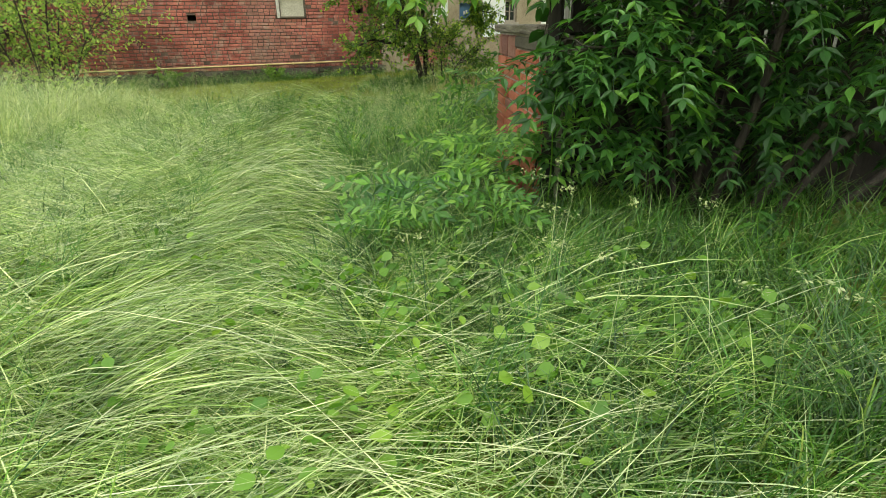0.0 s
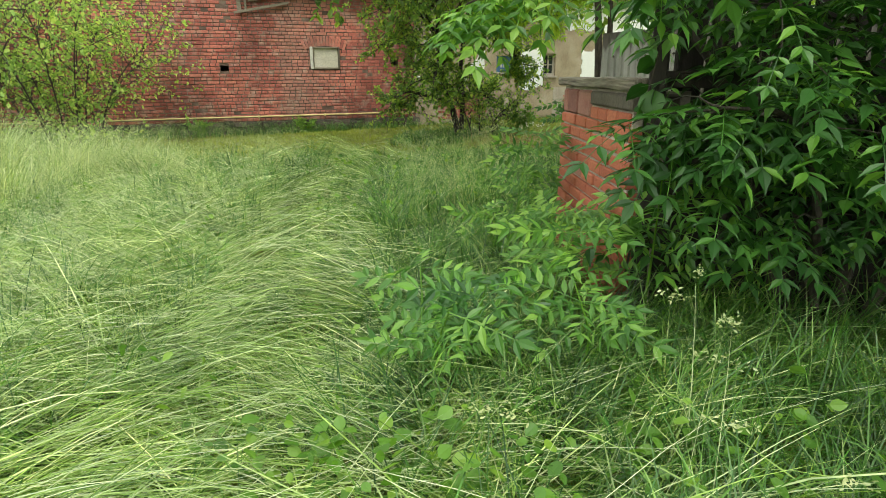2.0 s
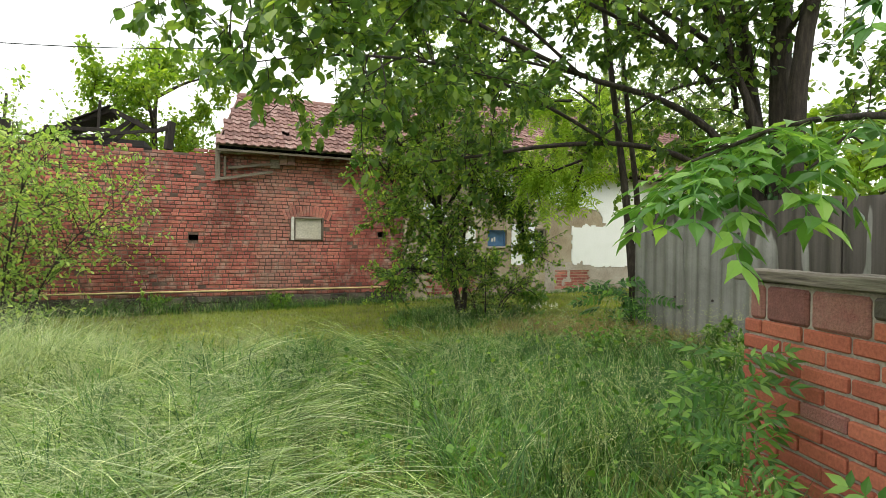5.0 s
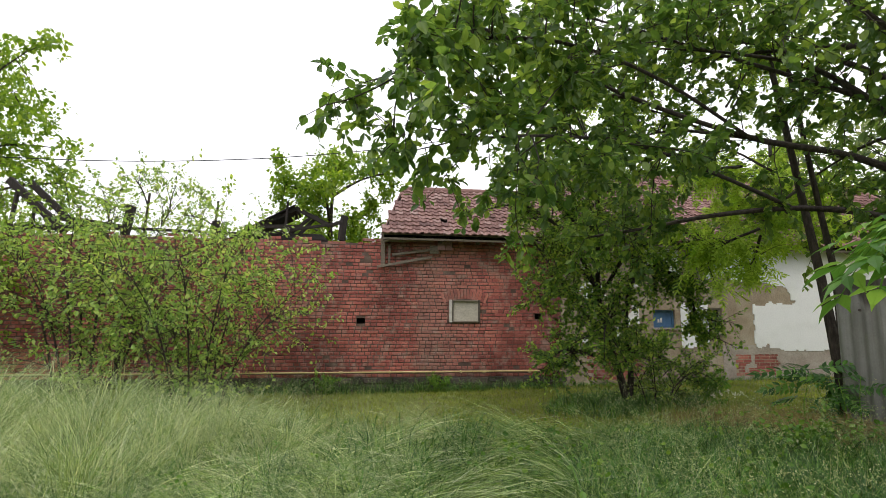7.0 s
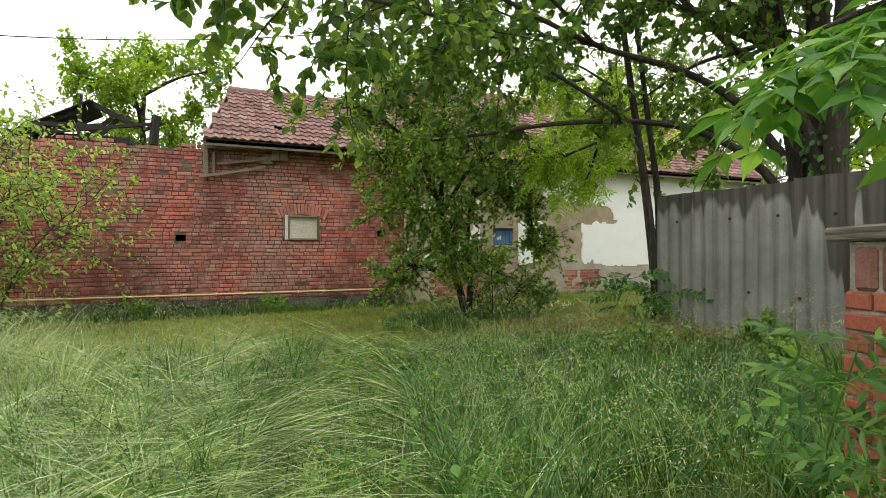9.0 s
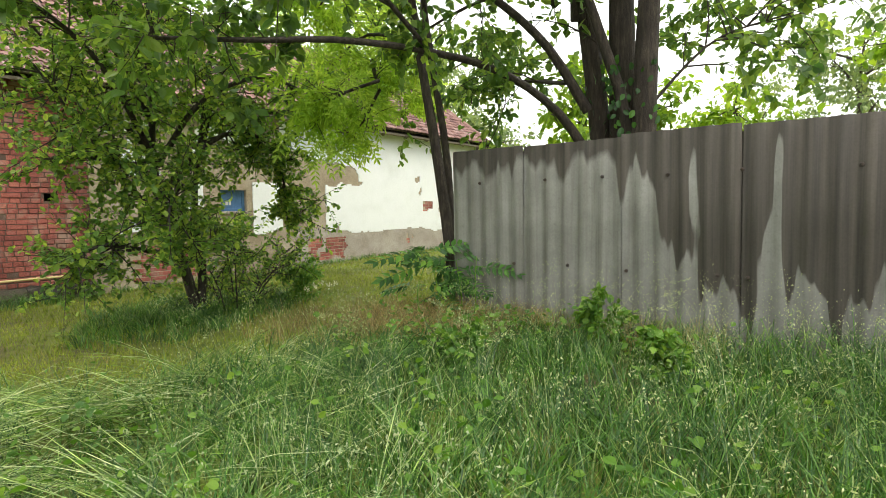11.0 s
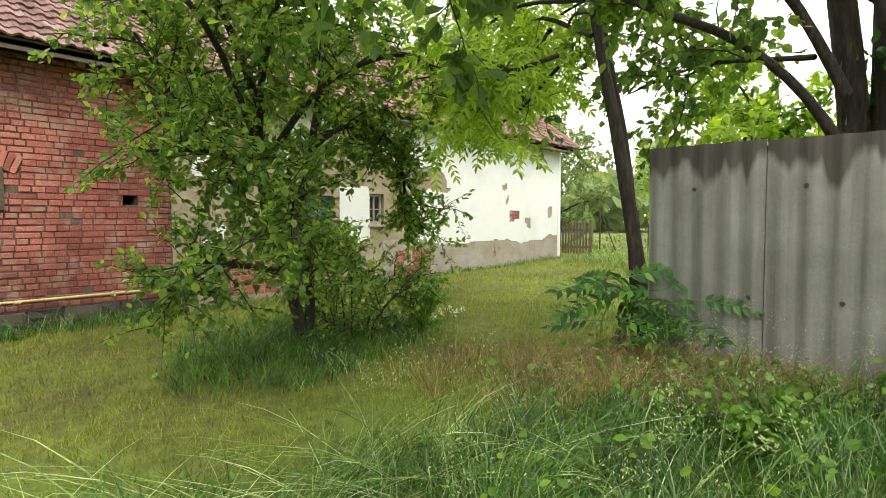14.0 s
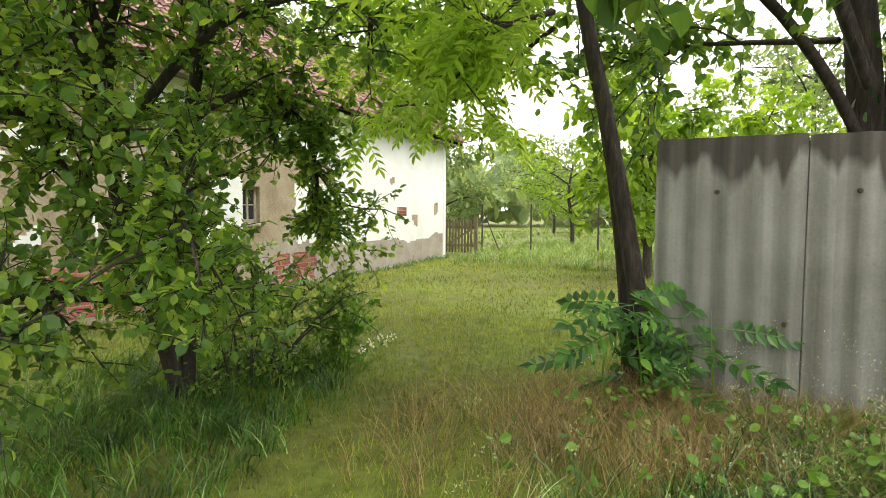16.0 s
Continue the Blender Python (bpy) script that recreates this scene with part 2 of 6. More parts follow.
washed = mix(n, l, washed, (0.12, 0.115, 0.09), dots.outputs[0])
stain_col = ramp(n, [(0.3, (0.030, 0.025, 0.020)), (0.7, (0.078, 0.064, 0.048))])
l.new(thin.outputs["Fac"], stain_col.inputs[0])
col = mix(n, l, washed, stain_col.outputs[0], mth("MULTIPLY", mask, 0.9))
gr = ramp(n, [(0.3, (0.9, 0.9, 0.9)), (0.7, (1.05, 1.05, 1.05))])
l.new(grain.outputs["Fac"], gr.inputs[0])
l.new(mix(n, l, col, gr.outputs[0], 1.0, "MULTIPLY"), p.inputs["Base Color"])
p.inputs["Roughness"].default_value = 0.85
bump(n, l, p, grain.outputs["Fac"], 0.5, 0.004)

# earth under the grass: moss green with bare brown spots
m_earth, n, l, p = nodes_of("mossy_ground")
a = noise_tex(n, l, 0.55, 5)
b = noise_tex(n, l, 9.0, 5)
r = ramp(n, [(0.28, (0.087, 0.065, 0.030)), (0.38, (0.131, 0.131, 0.028)), (0.6, (0.148, 0.187, 0.024)), (0.8, (0.174, 0.217, 0.028))])
l.new(a.outputs["Fac"], r.inputs[0])
g = ramp(n, [(0.3, (0.55, 0.55, 0.5)), (0.7, (1.2, 1.2, 1.1))])
l.new(b.outputs["Fac"], g.inputs[0])
l.new(mix(n, l, r.outputs[0], g.outputs[0], 1.0, "MULTIPLY"), p.inputs["Base Color"])
p.inputs["Roughness"].default_value = 0.95
bump(n, l, p, b.outputs["Fac"], 0.8, 0.03)

m_grass_laid = leaf_mat("pale_laid_grass", [(0.0, (0.06, 0.14, 0.016)), (0.3, (0.14, 0.25, 0.035)), (0.6, (0.265, 0.40, 0.11)), (0.82, (0.45, 0.56, 0.29)), (1.0, (0.74, 0.79, 0.56))], 0.28, 0.32, 2.6, 0.16, 0.38)
m_grass = leaf_mat("fresh_grass", [(0.0, (0.022, 0.082, 0.012)), (0.5, (0.054, 0.156, 0.022)), (0.84, (0.118, 0.255, 0.044)), (1.0, (0.33, 0.42, 0.19))], 0.36, 0.34, 2.4, 0.22, 0.42)
m_lawn = leaf_mat("short_lawn", [(0.0, (0.144, 0.209, 0.021)), (0.6, (0.209, 0.270, 0.030)), (0.92, (0.261, 0.313, 0.042)), (1.0, (0.278, 0.217, 0.087))], 0.35, 0.65, 0.8, 0.18, 0.22)
m_dry = leaf_mat("dry_brown_grass", [(0.0, (0.15, 0.11, 0.05)), (0.5, (0.33, 0.25, 0.115)), (0.85, (0.42, 0.33, 0.16)), (1.0, (0.27, 0.29, 0.075))], 0.3, 0.7, 0.9, 0.0, 0.3)
m_meadow = leaf_mat("pale_meadow_grass", [(0.0, (0.12, 0.22, 0.045)), (0.6, (0.22, 0.33, 0.08)), (1.0, (0.40, 0.46, 0.19))], 0.35, 0.5)
m_strand = leaf_mat("bleached_grass_strands", [(0.0, (0.28, 0.38, 0.15)), (0.6, (0.46, 0.55, 0.30)), (1.0, (0.72, 0.75, 0.56))], 0.2, 0.35)
m_tussock = leaf_mat("pale_tussock_grass", [(0.0, (0.13, 0.22, 0.06)), (0.5, (0.31, 0.41, 0.17)), (0.8, (0.48, 0.56, 0.33)), (1.0, (0.68, 0.72, 0.54))], 0.3, 0.4, 2.6, 0.1, 0.2)
m_seed = leaf_mat("pale_seed_heads", [(0.0, (0.27, 0.36, 0.17)), (1.0, (0.52, 0.57, 0.36))], 0.35, 0.7)
m_petal = leaf_mat("white_petal", [(0.0, (0.66, 0.66, 0.62)), (1.0, (0.78, 0.78, 0.74))], 0.3, 0.6)
m_weed = leaf_mat("broad_weed_leaf", [(0.0, (0.065, 0.17, 0.020)), (0.6, (0.125, 0.27, 0.030)), (1.0, (0.22, 0.37, 0.05))], 0.42, 0.45)
m_leaf_bright = leaf_mat("bright_feather_leaf", [(0.0, (0.20, 0.34, 0.045)), (0.6, (0.31, 0.47, 0.070)), (1.0, (0.46, 0.60, 0.12))], 0.66, 0.45)
m_leaf_ash = leaf_mat("ash_leaf", [(0.0, (0.020, 0.071, 0.015)), (0.6, (0.039, 0.128, 0.021)), (0.9, (0.085, 0.226, 0.032)), (1.0, (0.183, 0.378, 0.055))], 0.3, 0.42)
m_leaf_shrub = leaf_mat("pale_shrub_leaf", [(0.0, (0.142, 0.271, 0.059)), (0.6, (0.283, 0.437, 0.106)), (1.0, (0.507, 0.625, 0.212))], 0.52, 0.42)
m_leaf_sapling = leaf_mat("sapling_leaf", [(0.0, (0.048, 0.150, 0.030)), (0.6, (0.110, 0.255, 0.050)), (1.0, (0.26, 0.46, 0.10))], 0.48, 0.34)
m_leaf_plum = leaf_mat("plum_leaf", [(0.0, (0.069, 0.159, 0.038)), (0.6, (0.166, 0.297, 0.060)), (1.0, (0.370, 0.493, 0.106))], 0.60, 0.36)
m_leaf_light = leaf_mat("light_green_leaf", [(0.0, (0.11, 0.21, 0.020)), (0.6, (0.19, 0.32, 0.030)), (1.0, (0.31, 0.43, 0.055))], 0.58, 0.4)
m_leaf_tree = leaf_mat("walnut_leaf", [(0.0, (0.056, 0.125, 0.034)), (0.6, (0.115, 0.208, 0.048)), (1.0, (0.25, 0.36, 0.075))], 0.62, 0.36)
# far leaves: distance haze is put into this paler, greyer green
m_leaf_hazed = leaf_mat("hazed_far_foliage", [(0.0, (0.11, 0.17, 0.075)), (0.6, (0.19, 0.27, 0.12)), (1.0, (0.31, 0.38, 0.19))], 0.45, 0.6)


# ---- mesh helpers ----
def fast_mesh(name, verts, faces, smooth=False):
    """A mesh from a vertex array and one array of equal-sided faces."""
    verts, faces = np.asarray(verts, np.float32), np.asarray(faces, np.int32)
    me = bpy.data.meshes.new(name)
    me.vertices.add(len(verts))
    me.vertices.foreach_set("co", verts.ravel())
    k = faces.shape[1]
    me.loops.add(faces.size)
    me.loops.foreach_set("vertex_index", faces.ravel())
    me.polygons.add(len(faces))
    me.polygons.foreach_set("loop_start", np.arange(0, faces.size, k, dtype=np.int32))
    me.polygons.foreach_set("use_smooth", np.full(len(faces), smooth))
    me.update(calc_edges=True)
    return me


def part(name, data, material, parent=None, label=""):
    """Link a bmesh or a mesh as one object, under a thing or a part if one is given."""
    if isinstance(data, bmesh.types.BMesh):
        me = bpy.data.meshes.new(name)
        data.to_mesh(me)
        data.free()
    else:
        me = data
    if not me.materials:
        me.materials.append(material)
    ob = new(name, me)
    ob.parent = parent
    if label:
        ob["label"] = label
    return ob


def box(bm, x0, x1, y0, y1, z0, z1, m=None, bevel=0.0):
    r = bmesh.ops.create_cube(bm, size=1)
    vs = r["verts"]
    for v in vs:
        v.co = Vector((x0 + (v.co.x + 0.5) * (x1 - x0), y0 + (v.co.y + 0.5) * (y1 - y0), z0 + (v.co.z + 0.5) * (z1 - z0)))
    if bevel:
        es = list({e for v in vs for e in v.link_edges})
        vs = bmesh.ops.bevel(bm, geom=es, offset=bevel, segments=1, affect="EDGES")["verts"]
    if m is not None:
        for v in set(vs):
            v.co = m @ v.co
    return vs


def boxed(x0, x1, y0, y1, z0, z1, m=None, bevel=0.0):
    bm = bmesh.new()
    box(bm, x0, x1, y0, y1, z0, z1, m, bevel)
    return bm


def plank(a, b, w, h, bevel=0.004):
    """A beam of section w x h from a to b."""
    a, b = Vector(a), Vector(b)
    d = b - a
    m = Matrix.Translation(a) @ d.to_track_quat("X", "Z").to_matrix().to_4x4()
    return boxed(0, d.length, -w / 2, w / 2, -h / 2, h / 2, m, bevel)


def wall_with_holes(x0, x1, y0, y1, z0, z1, holes):
    """A wall block with rectangular openings right through it."""
    bm = bmesh.new()
    xs = sorted({x0, x1, *[h[0] for h in holes], *[h[1] for h in holes]})
    for xa, xb in zip(xs, xs[1:]):
        cuts = sorted((h[2], h[3]) for h in holes if h[0] <= xa and h[1] >= xb)
        z = z0
        for ca, cb in cuts:
            box(bm, xa, xb, y0, y1, z, ca)
            z = cb
        box(bm, xa, xb, y0, y1, z, z1)
    bmesh.ops.remove_doubles(bm, verts=bm.verts, dist=1e-5)
    return bm


def tubes(lines, sides=6):
    """Round tapering tubes along polylines [(points, radii), ...] as one vertex and quad array."""
    V, F, o = [], [], 0
    ang = np.linspace(0, 2 * np.pi, sides, endpoint=False)
    for pts, rad in lines:
        pts, rad = np.asarray(pts, float), np.asarray(rad, float)
        d = np.gradient(pts, axis=0)
        d /= np.linalg.norm(d, axis=1)[:, None] + 1e-9
        ref = np.where(np.abs(d[:, 2:3]) > 0.9, [[1.0, 0, 0]], [[0, 0, 1.0]])
        u = np.cross(d, ref)
        u /= np.linalg.norm(u, axis=1)[:, None] + 1e-9
        w = np.cross(d, u)
        ring = pts[:, None] + rad[:, None, None] * (np.cos(ang)[None, :, None] * u[:, None] + np.sin(ang)[None, :, None] * w[:, None])
        V.append(ring.reshape(-1, 3))
        i, j = np.meshgrid(np.arange(len(pts) - 1), np.arange(sides), indexing="ij")
        a = o + i * sides + j
        b = o + i * sides + (j + 1) % sides
        F.append(np.stack([a, b, b + sides, a + sides], -1).reshape(-1, 4))
        o += len(pts) * sides
    return np.concatenate(V), np.concatenate(F)


def smooth_line(points, n=12):
    """A Catmull-Rom line through a few points."""
    p = np.asarray(points, float)
    p = np.vstack([2 * p[0] - p[1], p, 2 * p[-1] - p[-2]])
    out = []
    for t in np.linspace(0, len(points) - 1, n):
        i = min(int(t), len(points) - 2)
        f = t - i
        a, b, c, d = p[i:i + 4]
        out.append(0.5 * (2 * b + (c - a) * f + (2 * a - 5 * b + 4 * c - d) * f ** 2 + (3 * b - a - 3 * c + d) * f ** 3))
    return np.array(out)


def limb(points, r0, r1, n=12):
    pts = smooth_line(points, n)
    return pts, np.linspace(r0, r1, n)


def unit(v):
    return v / (np.linalg.norm(v, axis=-1, keepdims=True) + 1e-9)


def shoots(rng, lines, count, length, r, lift=0.2, droop=0.25, first=0.3, pts=5):
    """Side shoots from the lines: count per line, of that length, starting beyond the fraction first."""
    out = []
    for p, rad in lines:
        for _ in range(count):
            f = first + (1 - first) * rng.random()
            i = min(int(f * (len(p) - 1)), len(p) - 2)
            base = p[i] + (p[i + 1] - p[i]) * rng.random()
            ax = unit(p[i + 1] - p[i])
            d = unit(unit(rng.normal(size=3)) * 0.9 + ax * 0.55 + np.array([0, 0, lift]))
            ln = length * (0.55 + 0.6 * rng.random())
            q = [base]
            for k in range(pts - 1):
                d = unit(d + rng.normal(size=3) * 0.16 + np.array([0, 0, -droop * (k / pts)]))
                q.append(q[-1] + d * ln / (pts - 1))
            out.append((np.array(q), np.linspace(r, r * 0.3, pts)))
    return out


LEAF = np.array([(0, 0, 0), (0, 0.35, -0.02), (0, 0.7, -0.03), (0, 1.0, -0.09), (-0.26, 0.22, 0.03), (-0.33, 0.52, 0.04), (-0.17, 0.82, -0.01), (0.26, 0.22, 0.03), (0.33, 0.52, 0.04), (0.17, 0.82, -0.01)])
LEAF_T = np.array([(0, 1, 4), (4, 1, 5), (5, 1, 2), (5, 2, 6), (6, 2, 3), (0, 7, 1), (7, 8, 1), (8, 2, 1), (8, 9, 2), (9, 3, 2)])
LEAF_S = np.array([(0, 0, 0), (-0.25, 0.28, 0.05), (-0.27, 0.64, 0.05), (0, 1.0, -0.07), (0.27, 0.64, 0.05), (0.25, 0.28, 0.05)])
LEAF_S_T = np.array([(0, 2, 1), (0, 3, 2), (0, 4, 3), (0, 5, 4)])


LEAF_P = LEAF * (0.95, 1, 1)
LEAF_P[[6, 9]] *= (0.55, 0.98, 1)
LEAF_P[[5, 8]] *= (1, 0.86, 1)


def pinnate(pairs, narrow=0.30, leaf_len=0.42, rounded=False):
    """One feather leaf of unit length: a stalk with paired leaflets and one at the tip, drooping towards the end."""
    V, T = [], []
    blade, blade_t = (LEAF_P, LEAF_T) if rounded else (LEAF_S, LEAF_S_T)

    def add(v, t):
        T.append(np.asarray(t) + sum(len(q) for q in V))
        V.append(np.asarray(v, float))

    def sag(y):
        return -0.22 * y * y

    ys = np.linspace(0, 1, 6)
    w = 0.008
    st = np.array([(s * w, y, sag(y)) for y in ys for s in (-1, 1)])
    add(st, [q for i in range(5) for q in ((2 * i, 2 * i + 1, 2 * i + 2), (2 * i + 1, 2 * i + 3, 2 * i + 2))])
    for k in range(pairs):
        y = 0.28 + 0.68 * k / max(pairs - 1, 1)
        size = leaf_len * (1 - 0.25 * abs(k / max(pairs - 1, 1) - 0.45))
        for s in (-1, 1):
            a = s * radians(62 - 14 * k / pairs)
            q = blade * (narrow / 0.6, 1, 1) * size
            x = q[:, 0] * math.cos(a) + q[:, 1] * math.sin(a)
            yy = -q[:, 0] * math.sin(a) + q[:, 1] * math.cos(a)
            z = q[:, 2] - 0.35 * np.abs(x) ** 1.3
            add(np.stack([x, yy + y, z + sag(y)], -1), blade_t)
    q = blade * (narrow / 0.55, 1, 1) * leaf_len
    add(np.stack([q[:, 0], q[:, 1] + 0.98, q[:, 2] + sag(1.0) - 0.3 * q[:, 1] ** 2], -1), blade_t)
    return np.concatenate(V), np.concatenate(T)


def scatter(tv, tt, pos, heading, up, size):
    """Copies of a template leaf as one vertex and triangle array."""
    n = len(pos)
    y = unit(heading)
    x = unit(np.cross(y, up))
    z = np.cross(x, y)
    V = pos[:, None] + size[:, None, None] * (tv[None, :, 0:1] * x[:, None] + tv[None, :, 1:2] * y[:, None] + tv[None, :, 2:3] * z[:, None])
    F = tt[None] + (np.arange(n) * len(tv))[:, None, None]
    return V.reshape(-1, 3), F.reshape(-1, 3)


def leaves_on(rng, lines, per, size, template=(LEAF_S, LEAF_S_T), droop=0.35, first=0.15, jitter=0.02):
    pos, hd = [], []
    for p, _ in lines:
        f = first + (1 - first) * rng.random(per)
        i = np.minimum((f * (len(p) - 1)).astype(int), len(p) - 2)
        fr = (f * (len(p) - 1) - i)[:, None]
        pos.append(p[i] + (p[i + 1] - p[i]) * fr)
        hd.append(unit(p[i + 1] - p[i]))
    pos, hd = np.concatenate(pos), np.concatenate(hd)
    n = len(pos)
    hd = unit(hd * 0.5 + unit(rng.normal(size=(n, 3))) * 0.85 + np.array([0, 0, -droop]))
    up = unit(rng.normal(size=(n, 3)) * 0.45 + np.array([0, 0, 1.0]))
    pos = pos + rng.normal(size=(n, 3)) * jitter
    return scatter(*template, pos, hd, up, size * (0.6 + 0.7 * rng.random(n)))


def whorls(rng, lines, count, size, template, at=(1.0,), droop=0.3):
    """Large leaves spread round the shoots at the given fractions of their length, held out flat and drooping."""
    pos, hd, up = [], [], []
    for p, _ in lines:
        for f in at:
            q = p[int(round(f * (len(p) - 1)))]
            ax = unit(p[-1] - p[-2])
            for a in rng.random() * 6.283 + np.arange(count) * 6.283 / count + rng.normal(size=count) * 0.25:
                o = np.array([math.cos(a), math.sin(a), 0.0])
                pos.append(q)
                hd.append(o * 0.8 + ax * 0.45 + np.array([0, 0, -droop + 0.22 * rng.normal()]))
                up.append(np.array([0, 0, 1.0]) + o * 0.35 + rng.normal(size=3) * 0.18)
    pos, hd, up = np.array(pos), np.array(hd), np.array(up)
    return scatter(*template, pos, hd, up, size * (0.65 + 0.6 * rng.random(len(pos))))


def plant(name, label, category, base, wood, twigs, leaves, bark, leafmat, group="", sides=7):
    """A tree or shrub: an empty at its base over trunk, branches and crown."""
    root = new(name)
    root.location = base
    tagged(root, label, category, group)
    inv = Matrix.Translation(base).inverted()
    for i, line in enumerate(wood):
        nm = "trunk" if i == 0 else "limb"
        ob = part(nm, fast_mesh(nm, *tubes([line], sides), smooth=True), bark, root)
        ob.matrix_parent_inverse = inv
    if twigs:
        ob = part("twig_work", fast_mesh("twig_work", *tubes(twigs, 4), smooth=True), bark, root)
        ob.matrix_parent_inverse = inv
        ob["kind"] = "stuff"
    for V, F in leaves:
        ob = part("crown", fast_mesh("crown", V, F), leafmat, root)
        ob.matrix_parent_inverse = inv
        ob["kind"] = "stuff"
    return root


def ground_z(x, y):
    """Height of the ground: level by the brick wall, rising gently towards the far end of the house."""
    x, y = np.asarray(x, float), np.asarray(y, float)
    return np.clip((x - 1.0) * 0.021, 0, 0.33) + 0.015 * np.sin(x * 1.7 + 0.6 * y) * np.sin(y * 1.3)


# ---- ground ----
gx = np.unique(np.concatenate([np.linspace(-14, 24, 96), np.array([-3000, -900, -300, -110, -50, -26, 36, 55, 110, 300, 900, 3000.0])]))
gy = np.unique(np.concatenate([np.linspace(-6, 24, 76), np.array([-3000, -900, -300, -110, -50, -22, 36, 55, 110, 300, 900, 3000.0])]))
GX, GY = np.meshgrid(gx, gy, indexing="ij")
near = np.exp(-(np.clip(np.hypot(GX - 4, GY - 8) - 25, 0, None) / 20) ** 2)
GZ = ground_z(np.clip(GX, -14, 24), np.clip(GY, -6, 24)) * near
ii, jj = np.meshgrid(np.arange(len(gx) - 1), np.arange(len(gy) - 1), indexing="ij")
q0 = ii * len(gy) + jj
ground = part("ground", fast_mesh("ground", np.stack([GX, GY, GZ], -1).reshape(-1, 3), np.stack([q0, q0 + len(gy), q0 + len(gy) + 1, q0 + 1], -1).reshape(-1, 4), True), m_earth)
tagged(ground, "uneven mossy ground under grass with bare brown spots", "ground", kind="structure")

# ---- the old brick wall ----
WALL_Y = 15.02
BRICK_END = 4.6
HOLES = [(-0.01, 0.17, 1.43, 1.55), (2.01, 2.71, 1.47, 1.97), (3.98, 4.16, 1.56, 1.68)]
brick_wall = part("wall_brick", wall_with_holes(-9.5, BRICK_END, WALL_Y + 0.012, WALL_Y + 0.30, -0.4, 3.19, HOLES), m_mortar)
tagged(brick_wall, "long weathered red brick wall with an open joint and air holes", "wall", kind="structure")
part("backing", boxed(-0.3, 0.5, WALL_Y + 0.31, WALL_Y + 0.34, 1.2, 1.9), m_dark, brick_wall)
part("backing", boxed(3.8, 4.4, WALL_Y + 0.31, WALL_Y + 0.34, 1.3, 1.9), m_dark, brick_wall)


def brick_shape(w, h, d, c=0.004):
    """A brick's front block with chamfered face edges, back left open."""
    V = [(0, d, 0), (w, d, 0), (w, d, h), (0, d, h), (0, c, 0), (w, c, 0), (w, c, h), (0, c, h), (c, 0, c), (w - c, 0, c), (w - c, 0, h - c), (c, 0, h - c)]
    F = [(0, 1, 5, 4), (1, 2, 6, 5), (2, 3, 7, 6), (3, 0, 4, 7), (4, 5, 9, 8), (5, 6, 10, 9), (6, 7, 11, 10), (7, 4, 8, 11), (8, 9, 10, 11)]
    return np.array(V), np.array(F)


rng = np.random.default_rng(11)
COURSE = 0.077
joined_v, joined_f, off = [], [], 0
single = []
shared = {}
row = 0
z = 0.30
while z < 3.26:
    x = -9.45 - 0.15 * rng.random()
    while x < BRICK_END - 0.02:
        w = (0.262 if rng.random() < (0.30 if row % 2 else 0.10) else 0.131) * (1 + 0.05 * rng.normal())
        w = min(w, BRICK_END - x)
        x1 = x + w
        bx, bw = x, w
        for h in HOLES:
            if h[2] < z + 0.06 and h[3] > z + 0.01 and h[0] < x1 and h[1] > x:
                if x < h[0]:
                    bw = h[0] - x
                else:
                    bx, bw = max(x, h[1]), x1 - max(x, h[1])
        lost = abs(x + w / 2 - 0.20 - 0.05 * math.sin(z * 40)) < 0.06 and 2.40 < z < 2.95 or (0.04 < x + w / 2 < 0.36 and 2.73 < z < 2.80)
        ragged = z > 3.20 + 0.05 * math.sin(x * 3.1) + 0.03 * math.sin(x * 9) and x < 0.4
        ad = math.hypot(x + w / 2 - 2.36, z + 0.035 - 0.87)
        arch = 1.15 < ad < 1.32 and abs(x + w / 2 - 2.36) < 0.47
        if not lost and not arch and not ragged and bw > 0.03:
            proud = rng.normal() * 0.004 + (0.009 if rng.random() < 0.06 else 0.0)
            if 2.9 < x < 4.45 and 0.4 < z < 2.6 and len(single) < 300:
                single.append((round(bw, 2), bx, proud, z))
            else:
                V, F = brick_shape(bw - 0.013 - 0.006 * rng.random(), COURSE - 0.014 - 0.005 * rng.random(), 0.03, 0.006)
                V[:, 2] += (V[:, 0] - bw / 2) * rng.normal() * 0.018
                V = V + (bx, WALL_Y + proud, z + rng.normal() * 0.0022)
                joined_v.append(V)
                joined_f.append(F + off)
                off += len(V)
        x = x1
    z += COURSE
    row += 1
bricks = part("bricks", fast_mesh("bricks", np.concatenate(joined_v), np.concatenate(joined_f)), m_brick, brick_wall)
bricks["kind"] = "stuff"


def stones_row(parent, x0, x1, z0, z1, y, seed):
    g = random.Random(seed)
    x = x0
    while x < x1:
        w = g.uniform(0.16, 0.42)
        b2 = bmesh.new()
        box(b2, x, x + w - 0.015, y - g.uniform(0.0, 0.035), y + 0.1, z0 + g.uniform(-0.03, 0.01), z1 - g.uniform(0.0, 0.03), None, 0.018)
        for v in b2.verts:
            v.co += Vector((g.uniform(-0.03, 0.03), g.uniform(-0.012, 0.012), g.uniform(-0.026, 0.026)))
        part("stone", b2, m_stone, parent)
        x += w


stones_row(brick_wall, -9.4, BRICK_END, -0.1, 0.14, WALL_Y - 0.03, 1)
stones_row(brick_wall, -9.4, BRICK_END, 0.15, 0.30, WALL_Y - 0.02, 2)

